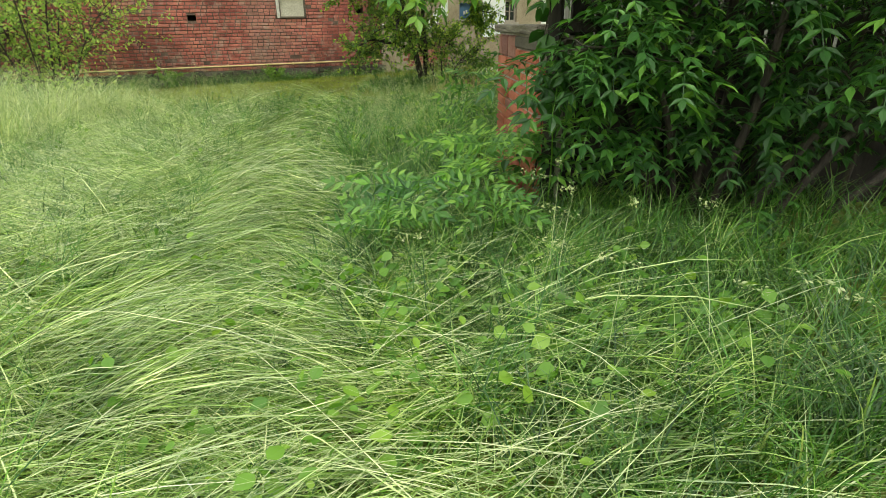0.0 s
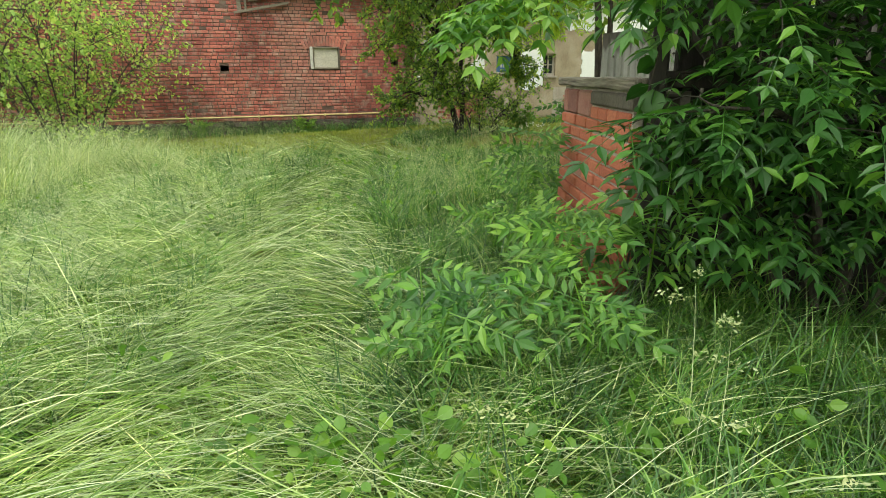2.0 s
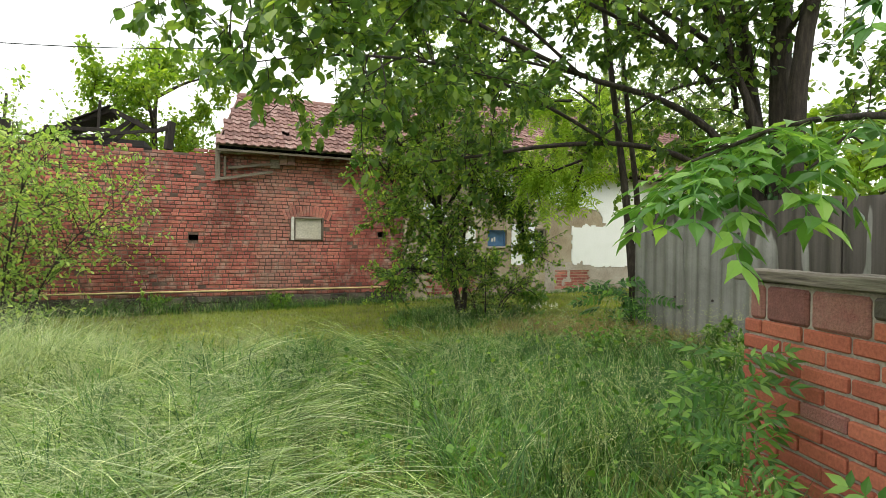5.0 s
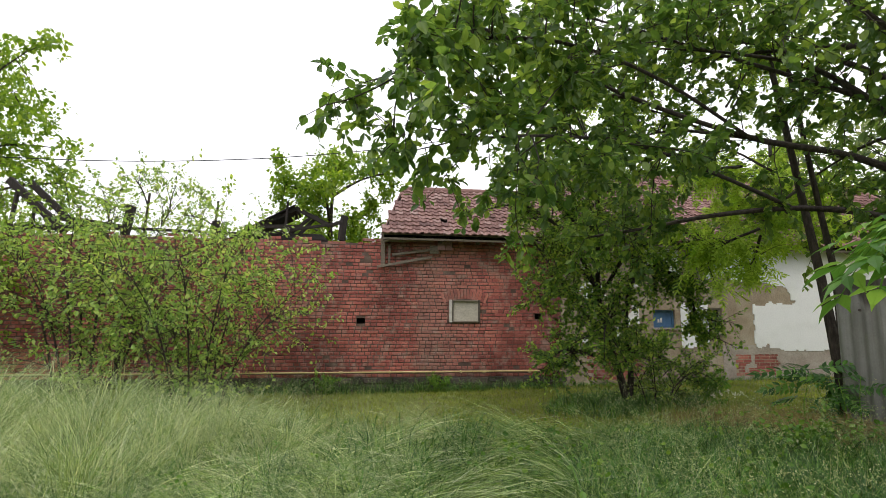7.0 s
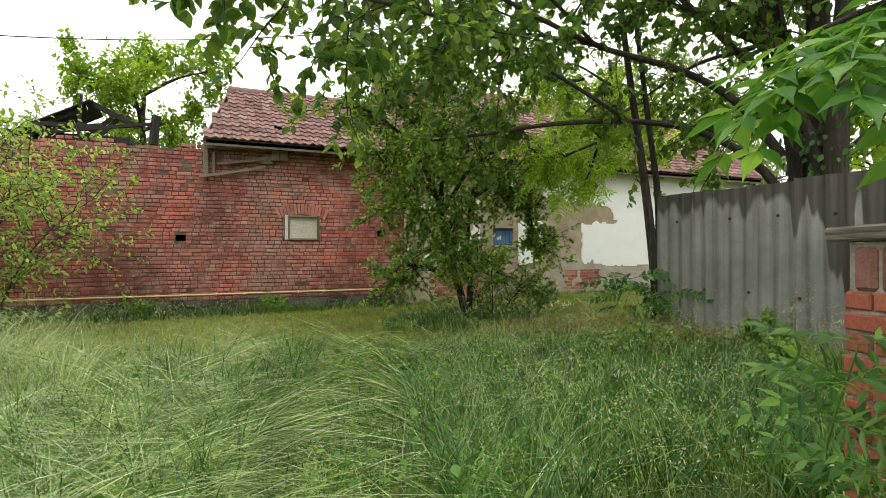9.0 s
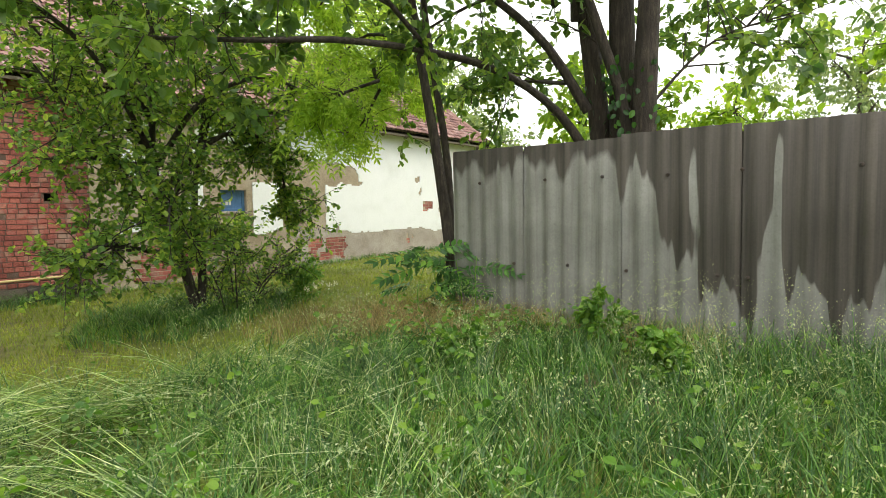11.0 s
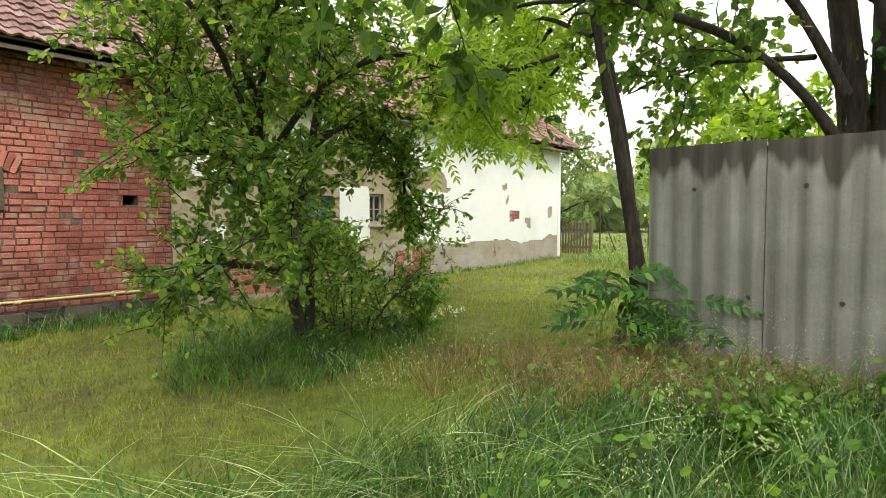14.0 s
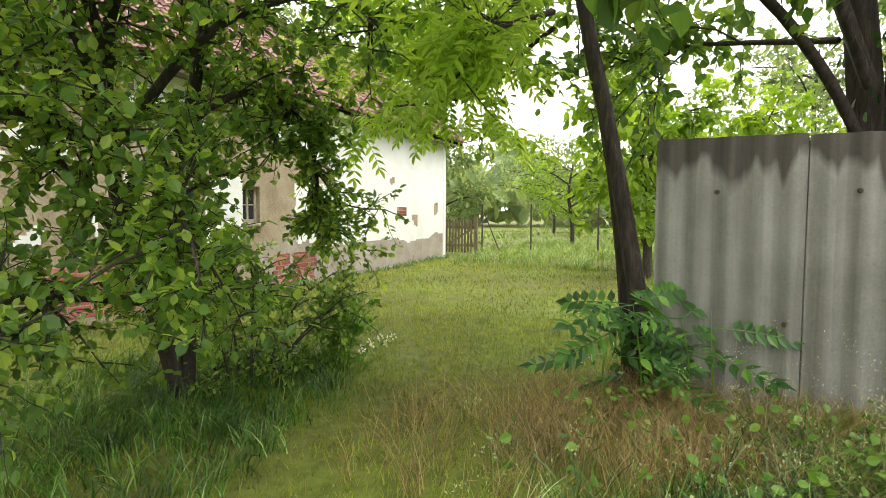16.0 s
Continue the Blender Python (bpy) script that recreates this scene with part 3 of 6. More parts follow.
# segmental brick arch over the hatch, bricks on end
for i in range(15):
    a = radians(-23 + 46 * i / 14)
    m = Matrix.Translation((2.36 + 1.22 * math.sin(a), WALL_Y - 0.008, 0.87 + 1.22 * math.cos(a))) @ Matrix.Rotation(a, 4, "Y")
    part("arch_brick", boxed(-0.030, 0.030, 0, 0.05, -0.10, 0.12, m, 0.004), m_brick_one, brick_wall)

# boarded hatch
hatch = tagged(new("wall_hatch"), "cream boarded hatch in a grey wooden frame set in brick", "hatch")
part("panel", boxed(2.08, 2.68, WALL_Y + 0.02, WALL_Y + 0.045, 1.50, 1.94), m_cream, hatch, "cream painted board")
part("frame_side", boxed(2.01, 2.075, WALL_Y - 0.02, WALL_Y + 0.06, 1.47, 1.97, None, 0.005), m_frame_white, hatch, "flaking white jamb")
part("frame_side", boxed(2.665, 2.71, WALL_Y - 0.035, WALL_Y + 0.06, 1.47, 1.97, None, 0.005), m_wood, hatch)
part("frame_top", boxed(2.08, 2.66, WALL_Y - 0.035, WALL_Y + 0.06, 1.935, 1.97, None, 0.005), m_wood, hatch)
part("frame_bottom", boxed(2.08, 2.66, WALL_Y - 0.035, WALL_Y + 0.06, 1.47, 1.505, None, 0.005), m_wood, hatch)
part("edge_strip", boxed(2.08, 2.10, WALL_Y - 0.035, WALL_Y + 0.02, 1.507, 1.933, None, 0.003), m_wood, hatch)

# yellow pipe along the foot of the wall
gas = tagged(new("gas_pipe"), "yellow painted gas pipe along the foot of the brick wall", "pipe")
pl = [(np.array([(-9.4, WALL_Y - 0.07, 0.40), (-3, WALL_Y - 0.07, 0.395), (1, WALL_Y - 0.07, 0.405), (4.55, WALL_Y - 0.07, 0.415)]), np.full(4, 0.017))]
part("tube", fast_mesh("tube", *tubes(pl, 10), smooth=True), m_pipe, gas)
for x in np.arange(-8.6, 4.6, 1.55):
    part("bracket", boxed(x, x + 0.025, WALL_Y - 0.095, WALL_Y + 0.01, 0.375, 0.435, None, 0.003), m_pipe, gas)
    part("coupling", fast_mesh("coupling", *tubes([(np.array([(x + 0.5, WALL_Y - 0.07, 0.402), (x + 0.57, WALL_Y - 0.07, 0.402)]), np.full(2, 0.026))], 10)), m_pipe, gas)

# loose timbers below the eave, where the wall is broken away
frame_post = tagged(new("broken_timber_frame"), "grey rotten post and loose boards hanging under the eave", "timber frame")
part("post", plank((0.52, 14.97, 2.68), (0.52, 14.97, 3.34), 0.07, 0.09), m_wood, frame_post)
part("post", plank((0.66, 14.97, 2.74), (0.66, 14.97, 3.16), 0.05, 0.05), m_wood, frame_post)
for a, b in (((0.55, 14.94, 3.24), (1.75, 14.94, 3.30)), ((0.72, 14.93, 2.93), (1.75, 14.93, 3.09)), ((0.40, 14.92, 2.66), (1.60, 14.92, 2.90))):
    part("board", plank(a, b, 0.03, 0.055), m_wood, frame_post)
part("board", boxed(1.55, 1.75, 14.92, 14.945, 2.98, 3.16, None, 0.004), m_wood, frame_post)
for i in range(2):
    part("loose_tile", boxed(1.72 + i * 0.17, 1.88 + i * 0.17, 14.86, 14.90, 3.05, 3.30, None, 0.008), m_tile_one, frame_post, "slipped red roof tile")

# wrecked roof over the wall
wreck = tagged(new("collapsed_roof"), "grey rotten rafters of a collapsed roof on the brick wall", "roof ruin")
for a, b, w, h in (
    ((-7.45, 15.7, 4.45), (-6.15, 15.5, 3.30), 0.10, 0.16), ((-7.35, 16.3, 4.55), (-6.05, 16.2, 3.35), 0.10, 0.14),
    ((-7.3, 15.6, 3.30), (-7.25, 15.7, 4.25), 0.07, 0.07), ((-6.85, 15.6, 3.30), (-6.9, 15.7, 3.95), 0.06, 0.07), ((-6.5, 15.6, 3.3), (-6.85, 15.8, 4.0), 0.05, 0.06),
    ((-7.5, 15.3, 3.34), (-4.9, 15.3, 3.42), 0.14, 0.10), ((-6.3, 15.5, 3.62), (-4.9, 15.4, 3.42), 0.10, 0.12), ((-4.95, 15.4, 3.25), (-4.85, 15.4, 3.92), 0.15, 0.15),
    ((-5.0, 15.5, 3.44), (-2.4, 15.6, 3.40), 0.05, 0.06), ((-3.1, 15.3, 3.25), (-3.08, 15.3, 3.62), 0.14, 0.14), ((-2.2, 15.2, 3.33), (-0.35, 15.2, 3.66), 0.05, 0.06),
    ((-2.95, 16.2, 3.35), (-1.5, 16.2, 4.15), 0.08, 0.10), ((-1.5, 16.2, 4.15), (-0.7, 16.2, 3.75), 0.08, 0.10), ((-1.72, 15.9, 3.2), (-1.66, 15.9, 4.25), 0.05, 0.05),
    ((-0.40, 15.2, 3.25), (-0.34, 15.25, 3.82), 0.10, 0.14), ((-2.6, 15.9, 3.62), (-1.3, 15.9, 3.66), 0.06, 0.08), ((-1.45, 16.3, 3.5), (-1.0, 16.3, 4.0), 0.06, 0.08), ((-2.0, 16.6, 3.3), (-1.2, 16.6, 4.0), 0.06, 0.08)):
    part("rafter", plank(a, b, w, h), m_wood_dark, wreck)
part("lath_roof", boxed(-2.95, -1.5, 16.05, 17.6, 0, 0.03, Matrix.Translation((0, 0, 3.40)) , 0.004), m_wood_dark, wreck)
part("mound", boxed(-2.6, -0.75, 16.4, 17.8, 3.0, 3.6, None, 0.15), m_dark, wreck)
for ob in wreck.children:
    if ob.name.startswith("lath_roof"):
        me = ob.data
        for v in me.vertices:
            v.co.z += (v.co.x + 2.95) * 0.55

# ---- the house ----
EAVE_Y, EAVE_Z, RIDGE_Y, SLOPE = 14.62, 3.37, 17.35, 0.84
RIDGE_Z = EAVE_Z + (RIDGE_Y - EAVE_Y) * SLOPE
H0, H1 = BRICK_END, 15.43
WIN = [(6.86, 7.42, 1.38, 1.79), (8.27, 8.64, 1.28, 1.86)]
house = tagged(new("old_house"), "low old house with peeling white plaster and a red tiled roof", "house")
front_wall = part("front_wall", wall_with_holes(H0, H1, WALL_Y, WALL_Y + 0.45, -0.3, EAVE_Z + 0.2, WIN), m_render, house, "tan render where the plaster has fallen")


def gable(x0, x1):
    bm = bmesh.new()
    prof = [(WALL_Y + 0.45, -0.3), (2 * RIDGE_Y - WALL_Y, -0.3), (2 * RIDGE_Y - WALL_Y, 3.5), (RIDGE_Y, 3.6), (WALL_Y + 0.45, 3.5)]
    a = [bm.verts.new((x0, y, z)) for y, z in prof]
    b = [bm.verts.new((x1, y, z)) for y, z in prof]
    bm.faces.new(a), bm.faces.new(b[::-1])
    for i in range(5):
        bm.faces.new((a[i - 1], a[i], b[i], b[i - 1]))
    bmesh.ops.recalc_face_normals(bm, faces=bm.faces)
    return bm


part("gable_wall", gable(H1 - 0.4, H1), m_white, house)
part("gable_wall", gable(0.75, 1.1), m_brick_one, house)
part("annexe_wall", boxed(0.75, H0, WALL_Y + 0.32, WALL_Y + 0.6, 2.6, EAVE_Z + 0.35), m_brick_one, house)
part("inner_floor", boxed(4.8, 15.0, 15.5, 21.0, -0.3, 0.1), m_dark, house)
part("inner_wall", boxed(4.8, 15.0, 16.6, 16.7, 0.1, 3.4), m_dark, house)


def ragged_layer(name, x0, x1, z0, z1, keep, material, parent, thick, step=0.035, label=""):
    """A coat of plaster with a ragged outline: the cells of a fine grid that keep(x, z) holds, given thickness."""
    nx, nz = int((x1 - x0) / step), int((z1 - z0) / step)
    V, F, idx = [], [], {}

    def vert(i, j):
        if (i, j) not in idx:
            idx[i, j] = len(V)
            q = noise.noise_vector(Vector((i * 0.9, j * 0.9, 3.0))) * step * 0.35
            V.append((x0 + i * step + q.x, WALL_Y - thick, z0 + j * step + q.y))
        return idx[i, j]

    for i in range(nx):
        for j in range(nz):
            if keep(x0 + (i + 0.5) * step, z0 + (j + 0.5) * step):
                F.append((vert(i, j), vert(i + 1, j), vert(i + 1, j + 1), vert(i, j + 1)))
    ob = part(name, fast_mesh(name, V, F), material, parent, label)
    sol = ob.modifiers.new("thickness", "SOLIDIFY")
    sol.thickness, sol.offset = thick - 0.002, -1
    return ob


def nz3(x, z, s, seed):
    return noise.noise(Vector((x * s, z * s, seed))) + 0.5 * noise.noise(Vector((x * s * 3, z * s * 3, seed + 7)))


def white_here(x, z):
    n1 = nz3(x, z, 1.6, 1.0)
    if any(a - 0.12 < x < b + 0.10 and c - 0.1 < z < d + 0.08 for a, b, c, d in WIN[:1]):
        return False
    if any(a - 0.02 < x < b + 0.02 and c - 0.02 < z < d + 0.02 for a, b, c, d in WIN):
        return False
    top = 3.2 + 0.15 * n1 + (0.3 if x > 10.3 else 0)
    low = 0.86 + 0.07 * n1 + 0.04 * math.sin(x * 2.2) + 0.12 * max(0, x - 14.6)
    band = 1.95 + 0.14 * n1 < z < 2.42 + 0.12 * n1 and x < 10.5 + 0.45 * n1
    if x > 9.45 + 0.05 * n1 and not band:
        hit = (12.9 < x < 13.35 and 1.32 < z < 1.6 and n1 > -0.15) or (13.6 < x < 13.9 and 1.15 < z < 1.42 and n1 > -0.1) or (14.75 < x < 15.0 and 1.35 < z < 1.75 and n1 > 0.15) or (n1 > 0.74)
        return low < z < top and not hit
    if 7.55 < x < 8.27:
        return 0.95 + 0.2 * n1 < z < 2.0 + 0.1 * n1 - 0.35 * max(0, abs(x - 7.9) - 0.2)
    if x < 6.5:
        return (0.9 + 0.4 * n1 < z < 2.9 and n1 > 0.28)
    if 8.9 < x < 9.9:
        return 2.5 + 0.3 * n1 < z < 3.2
    return 2.62 + 0.25 * n1 < z < 3.25


ragged_layer("white_plaster", H0 + 0.05, H1 - 0.005, 0.1, 3.4, white_here, m_white, house, 0.022, 0.035, "peeling white limewashed plaster")
ragged_layer("cement_dado", 8.6, H1 - 0.004, -0.1, 1.1, lambda x, z: z < 0.98 + 0.05 * nz3(x, z, 2.0, 5.0) and not (8.9 < x < 10.2 and 0.28 < z < 0.75 and nz3(x, z, 1.8, 9.0) > -0.12) and not nz3(x, z, 2.3, 4.0) > 0.62, m_dado, house, 0.012, 0.045, "grey cement dado with brick showing through")

# bare brick patches where render has fallen
g = random.Random(5)
for x0, x1, z0, z1 in ((8.85, 10.25, 0.26, 0.78), (12.9, 13.4, 1.30, 1.62), (5.2, 6.4, 0.2, 0.75), (12.1, 13.9, 0.25, 0.6)):
    r = 0
    zz = z0
    while zz < z1:
        xx = x0 + (0.14 if r % 2 else 0)
        while xx < x1:
            part("brick", boxed(xx, xx + 0.265, WALL_Y - 0.006, WALL_Y + 0.02, zz, zz + 0.064, None, 0.004), m_brick_one, front_wall)
            xx += 0.28
        zz += COURSE
        r += 1

# pale corner strip
part("corner_pilaster", boxed(H1 - 0.13, H1 + 0.02, WALL_Y - 0.035, WALL_Y + 0.4, 0.1, 3.35, None, 0.01), m_white, house)


def house_window(x0, x1, z0, z1, blue):
    w = tagged(new("window_1" if blue else "window_2"), "window boarded with a faded blue panel" if blue else "dark old window with a flaking white wooden frame", "window", kind="structure")
    y = WALL_Y + 0.07
    fm = m_blue if blue else m_dado
    part("frame", boxed(x0, x0 + 0.05, y, y + 0.07, z0, z1, None, 0.004), fm, w)
    part("frame", boxed(x1 - 0.05, x1, y, y + 0.07, z0, z1, None, 0.004), fm, w)
    part("frame", boxed(x0 + 0.05, x1 - 0.05, y, y + 0.07, z1 - 0.05, z1, None, 0.004), fm, w)
    part("frame", boxed(x0 + 0.05, x1 - 0.05, y, y + 0.07, z0, z0 + 0.06, None, 0.004), fm, w)
    if blue:
        panel = part("panel", boxed(x0 + 0.05, x1 - 0.05, y + 0.03, y + 0.05, z0 + 0.06, z1 - 0.05), m_blue, w)
        for i, xx in enumerate((0.16, 0.23)):
            part("paper_scrap", boxed(x0 + xx, x0 + xx + 0.045, y + 0.024, y + 0.028, z0 + 0.12, z0 + 0.20 + 0.03 * i), m_frame_white, panel)
    else:
        xm = (x0 + x1) / 2
        part("mullion", boxed(xm - 0.02, xm + 0.02, y + 0.01, y + 0.06, z0 + 0.06, z1 - 0.05, None, 0.003), fm, w)
        for zb in (z0 + 0.28,):
            part("glazing_bar", boxed(x0 + 0.05, xm - 0.02, y + 0.015, y + 0.05, zb, zb + 0.02, None, 0.002), fm, w)
            part("glazing_bar", boxed(xm + 0.02, x1 - 0.05, y + 0.015, y + 0.05, zb, zb + 0.02, None, 0.002), fm, w)
        for xa, xb in ((x0 + 0.05, xm - 0.02), (xm + 0.02, x1 - 0.05)):
            part("pane", boxed(xa, xb, y + 0.028, y + 0.034, z0 + 0.06, z1 - 0.05), m_glass, w)
    part("sill", boxed(x0 - 0.05, x1 + 0.05, WALL_Y - 0.06, WALL_Y + 0.06, z0 - 0.05, z0, None, 0.006), m_dado, w)


house_window(*WIN[0], True)
house_window(*WIN[1], False)

# roof: deck, rafters' ends, fascia and tiles
ROOF0, ROOF1 = 0.47, 15.80
sl = math.hypot(1, SLOPE)
slope_m = Matrix.Translation((0, EAVE_Y, EAVE_Z)) @ Matrix.Rotation(math.atan(SLOPE), 4, "X")
slope_len = (RIDGE_Y - EAVE_Y) * sl
ANNEXE_Y = 16.25


def roof_z(y):
    return EAVE_Z + (min(y, 2 * RIDGE_Y - y) - EAVE_Y) * SLOPE


def left_edge(y):
    return ROOF0 + 0.33 * (y - EAVE_Y)


def right_edge(y):
    return ROOF1 - 0.34 * (y - EAVE_Y)


def sheet_of(corners, drop=0.06, thick=0.06):
    """A sloping slab from its corners (x, y), laid below the tiles."""
    bm = bmesh.new()
    top = [bm.verts.new((x, y, roof_z(y) - drop)) for x, y in corners]
    low = [bm.verts.new((x, y, roof_z(y) - drop - thick)) for x, y in corners]
    bm.faces.new(top), bm.faces.new(low[::-1])
    for k in range(len(top)):
        bm.faces.new((top[k - 1], top[k], low[k], low[k - 1]))
    bmesh.ops.recalc_face_normals(bm, faces=bm.faces)
    return bm


BACK_Y = 2 * RIDGE_Y - EAVE_Y
deck = part("roof_deck", sheet_of([(H0, EAVE_Y + 0.03), (ROOF1 - 0.05, EAVE_Y + 0.03), (right_edge(RIDGE_Y) - 0.05, RIDGE_Y), (H0, RIDGE_Y)]), m_wood_dark, house)
part("roof_deck", sheet_of([(left_edge(EAVE_Y) + 0.05, EAVE_Y + 0.03), (H0 - 0.002, EAVE_Y + 0.03), (H0 - 0.002, ANNEXE_Y), (left_edge(ANNEXE_Y) + 0.05, ANNEXE_Y)]), m_wood_dark, house)
part("roof_back", sheet_of([(H0, BACK_Y), (ROOF1, BACK_Y), (right_edge(RIDGE_Y), RIDGE_Y), (H0, RIDGE_Y)], 0.0), m_tile, house)
for name, pts in (("hip", [(ROOF1, EAVE_Y, EAVE_Z), (ROOF1, BACK_Y, EAVE_Z), (right_edge(RIDGE_Y), RIDGE_Y, RIDGE_Z)]), ("hip", [(H0, EAVE_Y + 0.1, EAVE_Z + 0.02), (H0, RIDGE_Y, RIDGE_Z - 0.02), (H0, BACK_Y, EAVE_Z)]), ("annexe_back", [(left_edge(ANNEXE_Y), ANNEXE_Y, roof_z(ANNEXE_Y) - 0.03), (H0, ANNEXE_Y, roof_z(ANNEXE_Y) - 0.03), (H0, BACK_Y, 3.2), (1.0, BACK_Y, 3.2)]), ("annexe_hip", [(left_edge(EAVE_Y), EAVE_Y, EAVE_Z - 0.03), (left_edge(ANNEXE_Y), ANNEXE_Y, roof_z(ANNEXE_Y) - 0.03), (0.9, BACK_Y, 3.2)])):
    bm = bmesh.new()
    bm.faces.new([bm.verts.new(q) for q in pts])
    ob = part(name, bm, m_tile, house)
    sol = ob.modifiers.new("thickness", "SOLIDIFY")
    sol.thickness, sol.offset = 0.03, 0
part("ridge_cap", fast_mesh("ridge_cap", *tubes([(np.array([(H0, RIDGE_Y, RIDGE_Z - 0.01), (right_edge(RIDGE_Y), RIDGE_Y, RIDGE_Z - 0.01)]), np.full(2, 0.10))], 10), smooth=True), m_tile, house)
part("hip_cap", fast_mesh("hip_cap", *tubes([(np.array([(ROOF1 - 0.02, EAVE_Y, EAVE_Z + 0.02), (right_edge(RIDGE_Y), RIDGE_Y, RIDGE_Z)]), np.full(2, 0.07))], 10), smooth=True), m_tile, house)
part("ridge_cap", fast_mesh("ridge_cap", *tubes([(np.array([(left_edge(ANNEXE_Y), ANNEXE_Y, roof_z(ANNEXE_Y) - 0.01), (H0, ANNEXE_Y, roof_z(ANNEXE_Y) - 0.01)]), np.full(2, 0.09))], 10), smooth=True), m_tile, house)
part("fascia", boxed(ROOF0 + 0.02, ROOF1 - 0.02, EAVE_Y + 0.03, EAVE_Y + 0.055, EAVE_Z - 0.14, EAVE_Z - 0.01), m_wood, house)
part("eave_soffit", boxed(H0, H1 + 0.3, EAVE_Y + 0.06, WALL_Y - 0.04, EAVE_Z - 0.10, EAVE_Z - 0.075), m_wood, house)
for x in np.arange(0.9, 15.7, 0.85):
    part("rafter_end", plank((x, EAVE_Y + 0.08, EAVE_Z - 0.17 + 0.02), (x, WALL_Y + 0.1, EAVE_Z + 0.15), 0.08, 0.10), m_wood, house)

TW, TL = 0.165, 0.165
prof = [(0.0, 0.008), (0.037, 0.038), (0.076, 0.028), (0.115, 0.003), (0.162, 0.006), (0.198, 0.036)]
prof = [(x * 0.87, z * 0.8) for x, z in prof]
tv = [(x, y0, z + (0.030 if y0 == 0 else 0.0)) for y0 in (0.0, TL + 0.05) for x, z in prof] + [(x, 0.0, z + 0.030 - 0.026) for x, z in prof]
tf = [(i, i + 1, i + 7, i + 6) for i in range(5)] + [(12 + i, 13 + i, i + 1, i) for i in range(5)]
tv, tf = np.array(tv), np.array(tf)
tile_mesh = fast_mesh("tile", tv, tf, False)
tile_mesh.materials.append(m_tile_one)
V, F, off = [], [], 0
g = np.random.default_rng(8)
tile_singles = []
cols, rows_n = int((ROOF1 - ROOF0) / TW), int(slope_len / TL)
for c in range(cols):
    for k in range(rows_n):
        xo, yo = ROOF0 + c * TW, -0.04 + k * TL
        ty = EAVE_Y + (yo + TL * 0.6) / sl
        if g.random() < 0.006 or xo < left_edge(ty) - 0.06 or xo + TW > right_edge(ty) + 0.1 or (xo < H0 - 0.1 and ty > ANNEXE_Y):
            continue
        lift, twist = g.normal() * 0.004, g.normal() * 0.012
        if (xo > 8.8 and k < 11 and xo < 15.8) and len(tile_singles) < 290:
            tile_singles.append((xo, yo, lift, twist))
            continue
        q = tv + (xo, yo + twist * 0.3, lift)
        V.append(q)
        F.append(tf + off)
        off += len(q)
V = np.concatenate(V)
rot = np.array(slope_m.to_3x3())
rest = part("roof_tiles", fast_mesh("roof_tiles", V @ rot.T + np.array(slope_m.translation), np.concatenate(F)), m_tile, house)
rest["kind"] = "stuff"
for xo, yo, lift, twist in tile_singles:
    ob = new("tile", tile_mesh)
    ob.parent = deck
    ob.matrix_basis = slope_m @ Matrix.Translation((xo, yo, lift)) @ Matrix.Rotation(twist, 4, "Z")

# overhead cable
cable = part("overhead_cable", fast_mesh("overhead_cable", *tubes([(smooth_line([(-30, 17.5, 6.6), (-16, 16.4, 5.35), (-7.85, 16, 5.02), (-3.1, 16, 5.2), (1.24, 16, 5.80), (6, 16, 6.9)], 40), np.full(40, 0.011))], 5)), m_cable)
tagged(cable, "thin black overhead cable sagging above the wall", "cable")
pole = part("cable_pole", fast_mesh("cable_pole", *tubes([(np.array([(-30, 17.5, -0.2), (-30, 17.5, 6.8)]), np.array([0.13, 0.09]))], 10), smooth=True), m_wood_dark)
tagged(pole, "weathered wooden pole that carries the cable", "pole")

# ---- corrugated fence ----
fence = tagged(new("corrugated_fence"), "tall grey corrugated fibre-cement fence streaked with black algae", "fence")
FX, PITCH, AMP = 5.79, 0.177, 0.018
SEAMS = [8.77, 7.90, 6.90, 5.95, 4.95, 3.95, 2.95, 1.95]
sheets = []
for s in range(7):
    y1, y0 = SEAMS[s], SEAMS[s + 1] + 0.008
    n = 44
    ys = np.linspace(y0, y1, n)
    wv = AMP * np.cos(2 * np.pi * (8.77 - ys) / PITCH)
    lean = 0.012 * math.sin(s * 2.3)
    front = np.stack([np.full(n, FX) + wv - (0.014 if s % 2 else 0), ys, np.zeros(n)], -1)
    V = []
    for zz in (-0.1, 0.5, 1.1, 1.93 + 0.012 * math.sin(s * 4.1)):
        V.append(front + (lean * zz, 0, zz))
    nb = len(V)
    V += [q + (0.007, 0, 0) for q in V]
    V = np.concatenate(V)
    F = []
    for k in range(3):
        for i in range(n - 1):
            a = k * n + i
            F.append((a, a + n, a + n + 1, a + 1))
            b = (k + nb) * n + i
            F.append((b, b + 1, b + n + 1, b + n))
    top = 3 * n
    for i in range(n - 1):
        F.append((top + i, top + nb * n + i, top + nb * n + i + 1, top + i + 1))
    for k in range(3):
        for i in (0, n - 1):
            a = k * n + i
            F.append((a, a + nb * n, a + nb * n + n, a + n))
    sheets.append(part("sheet", fast_mesh("sheet", V, np.array(F), True), m_sheet, fence))
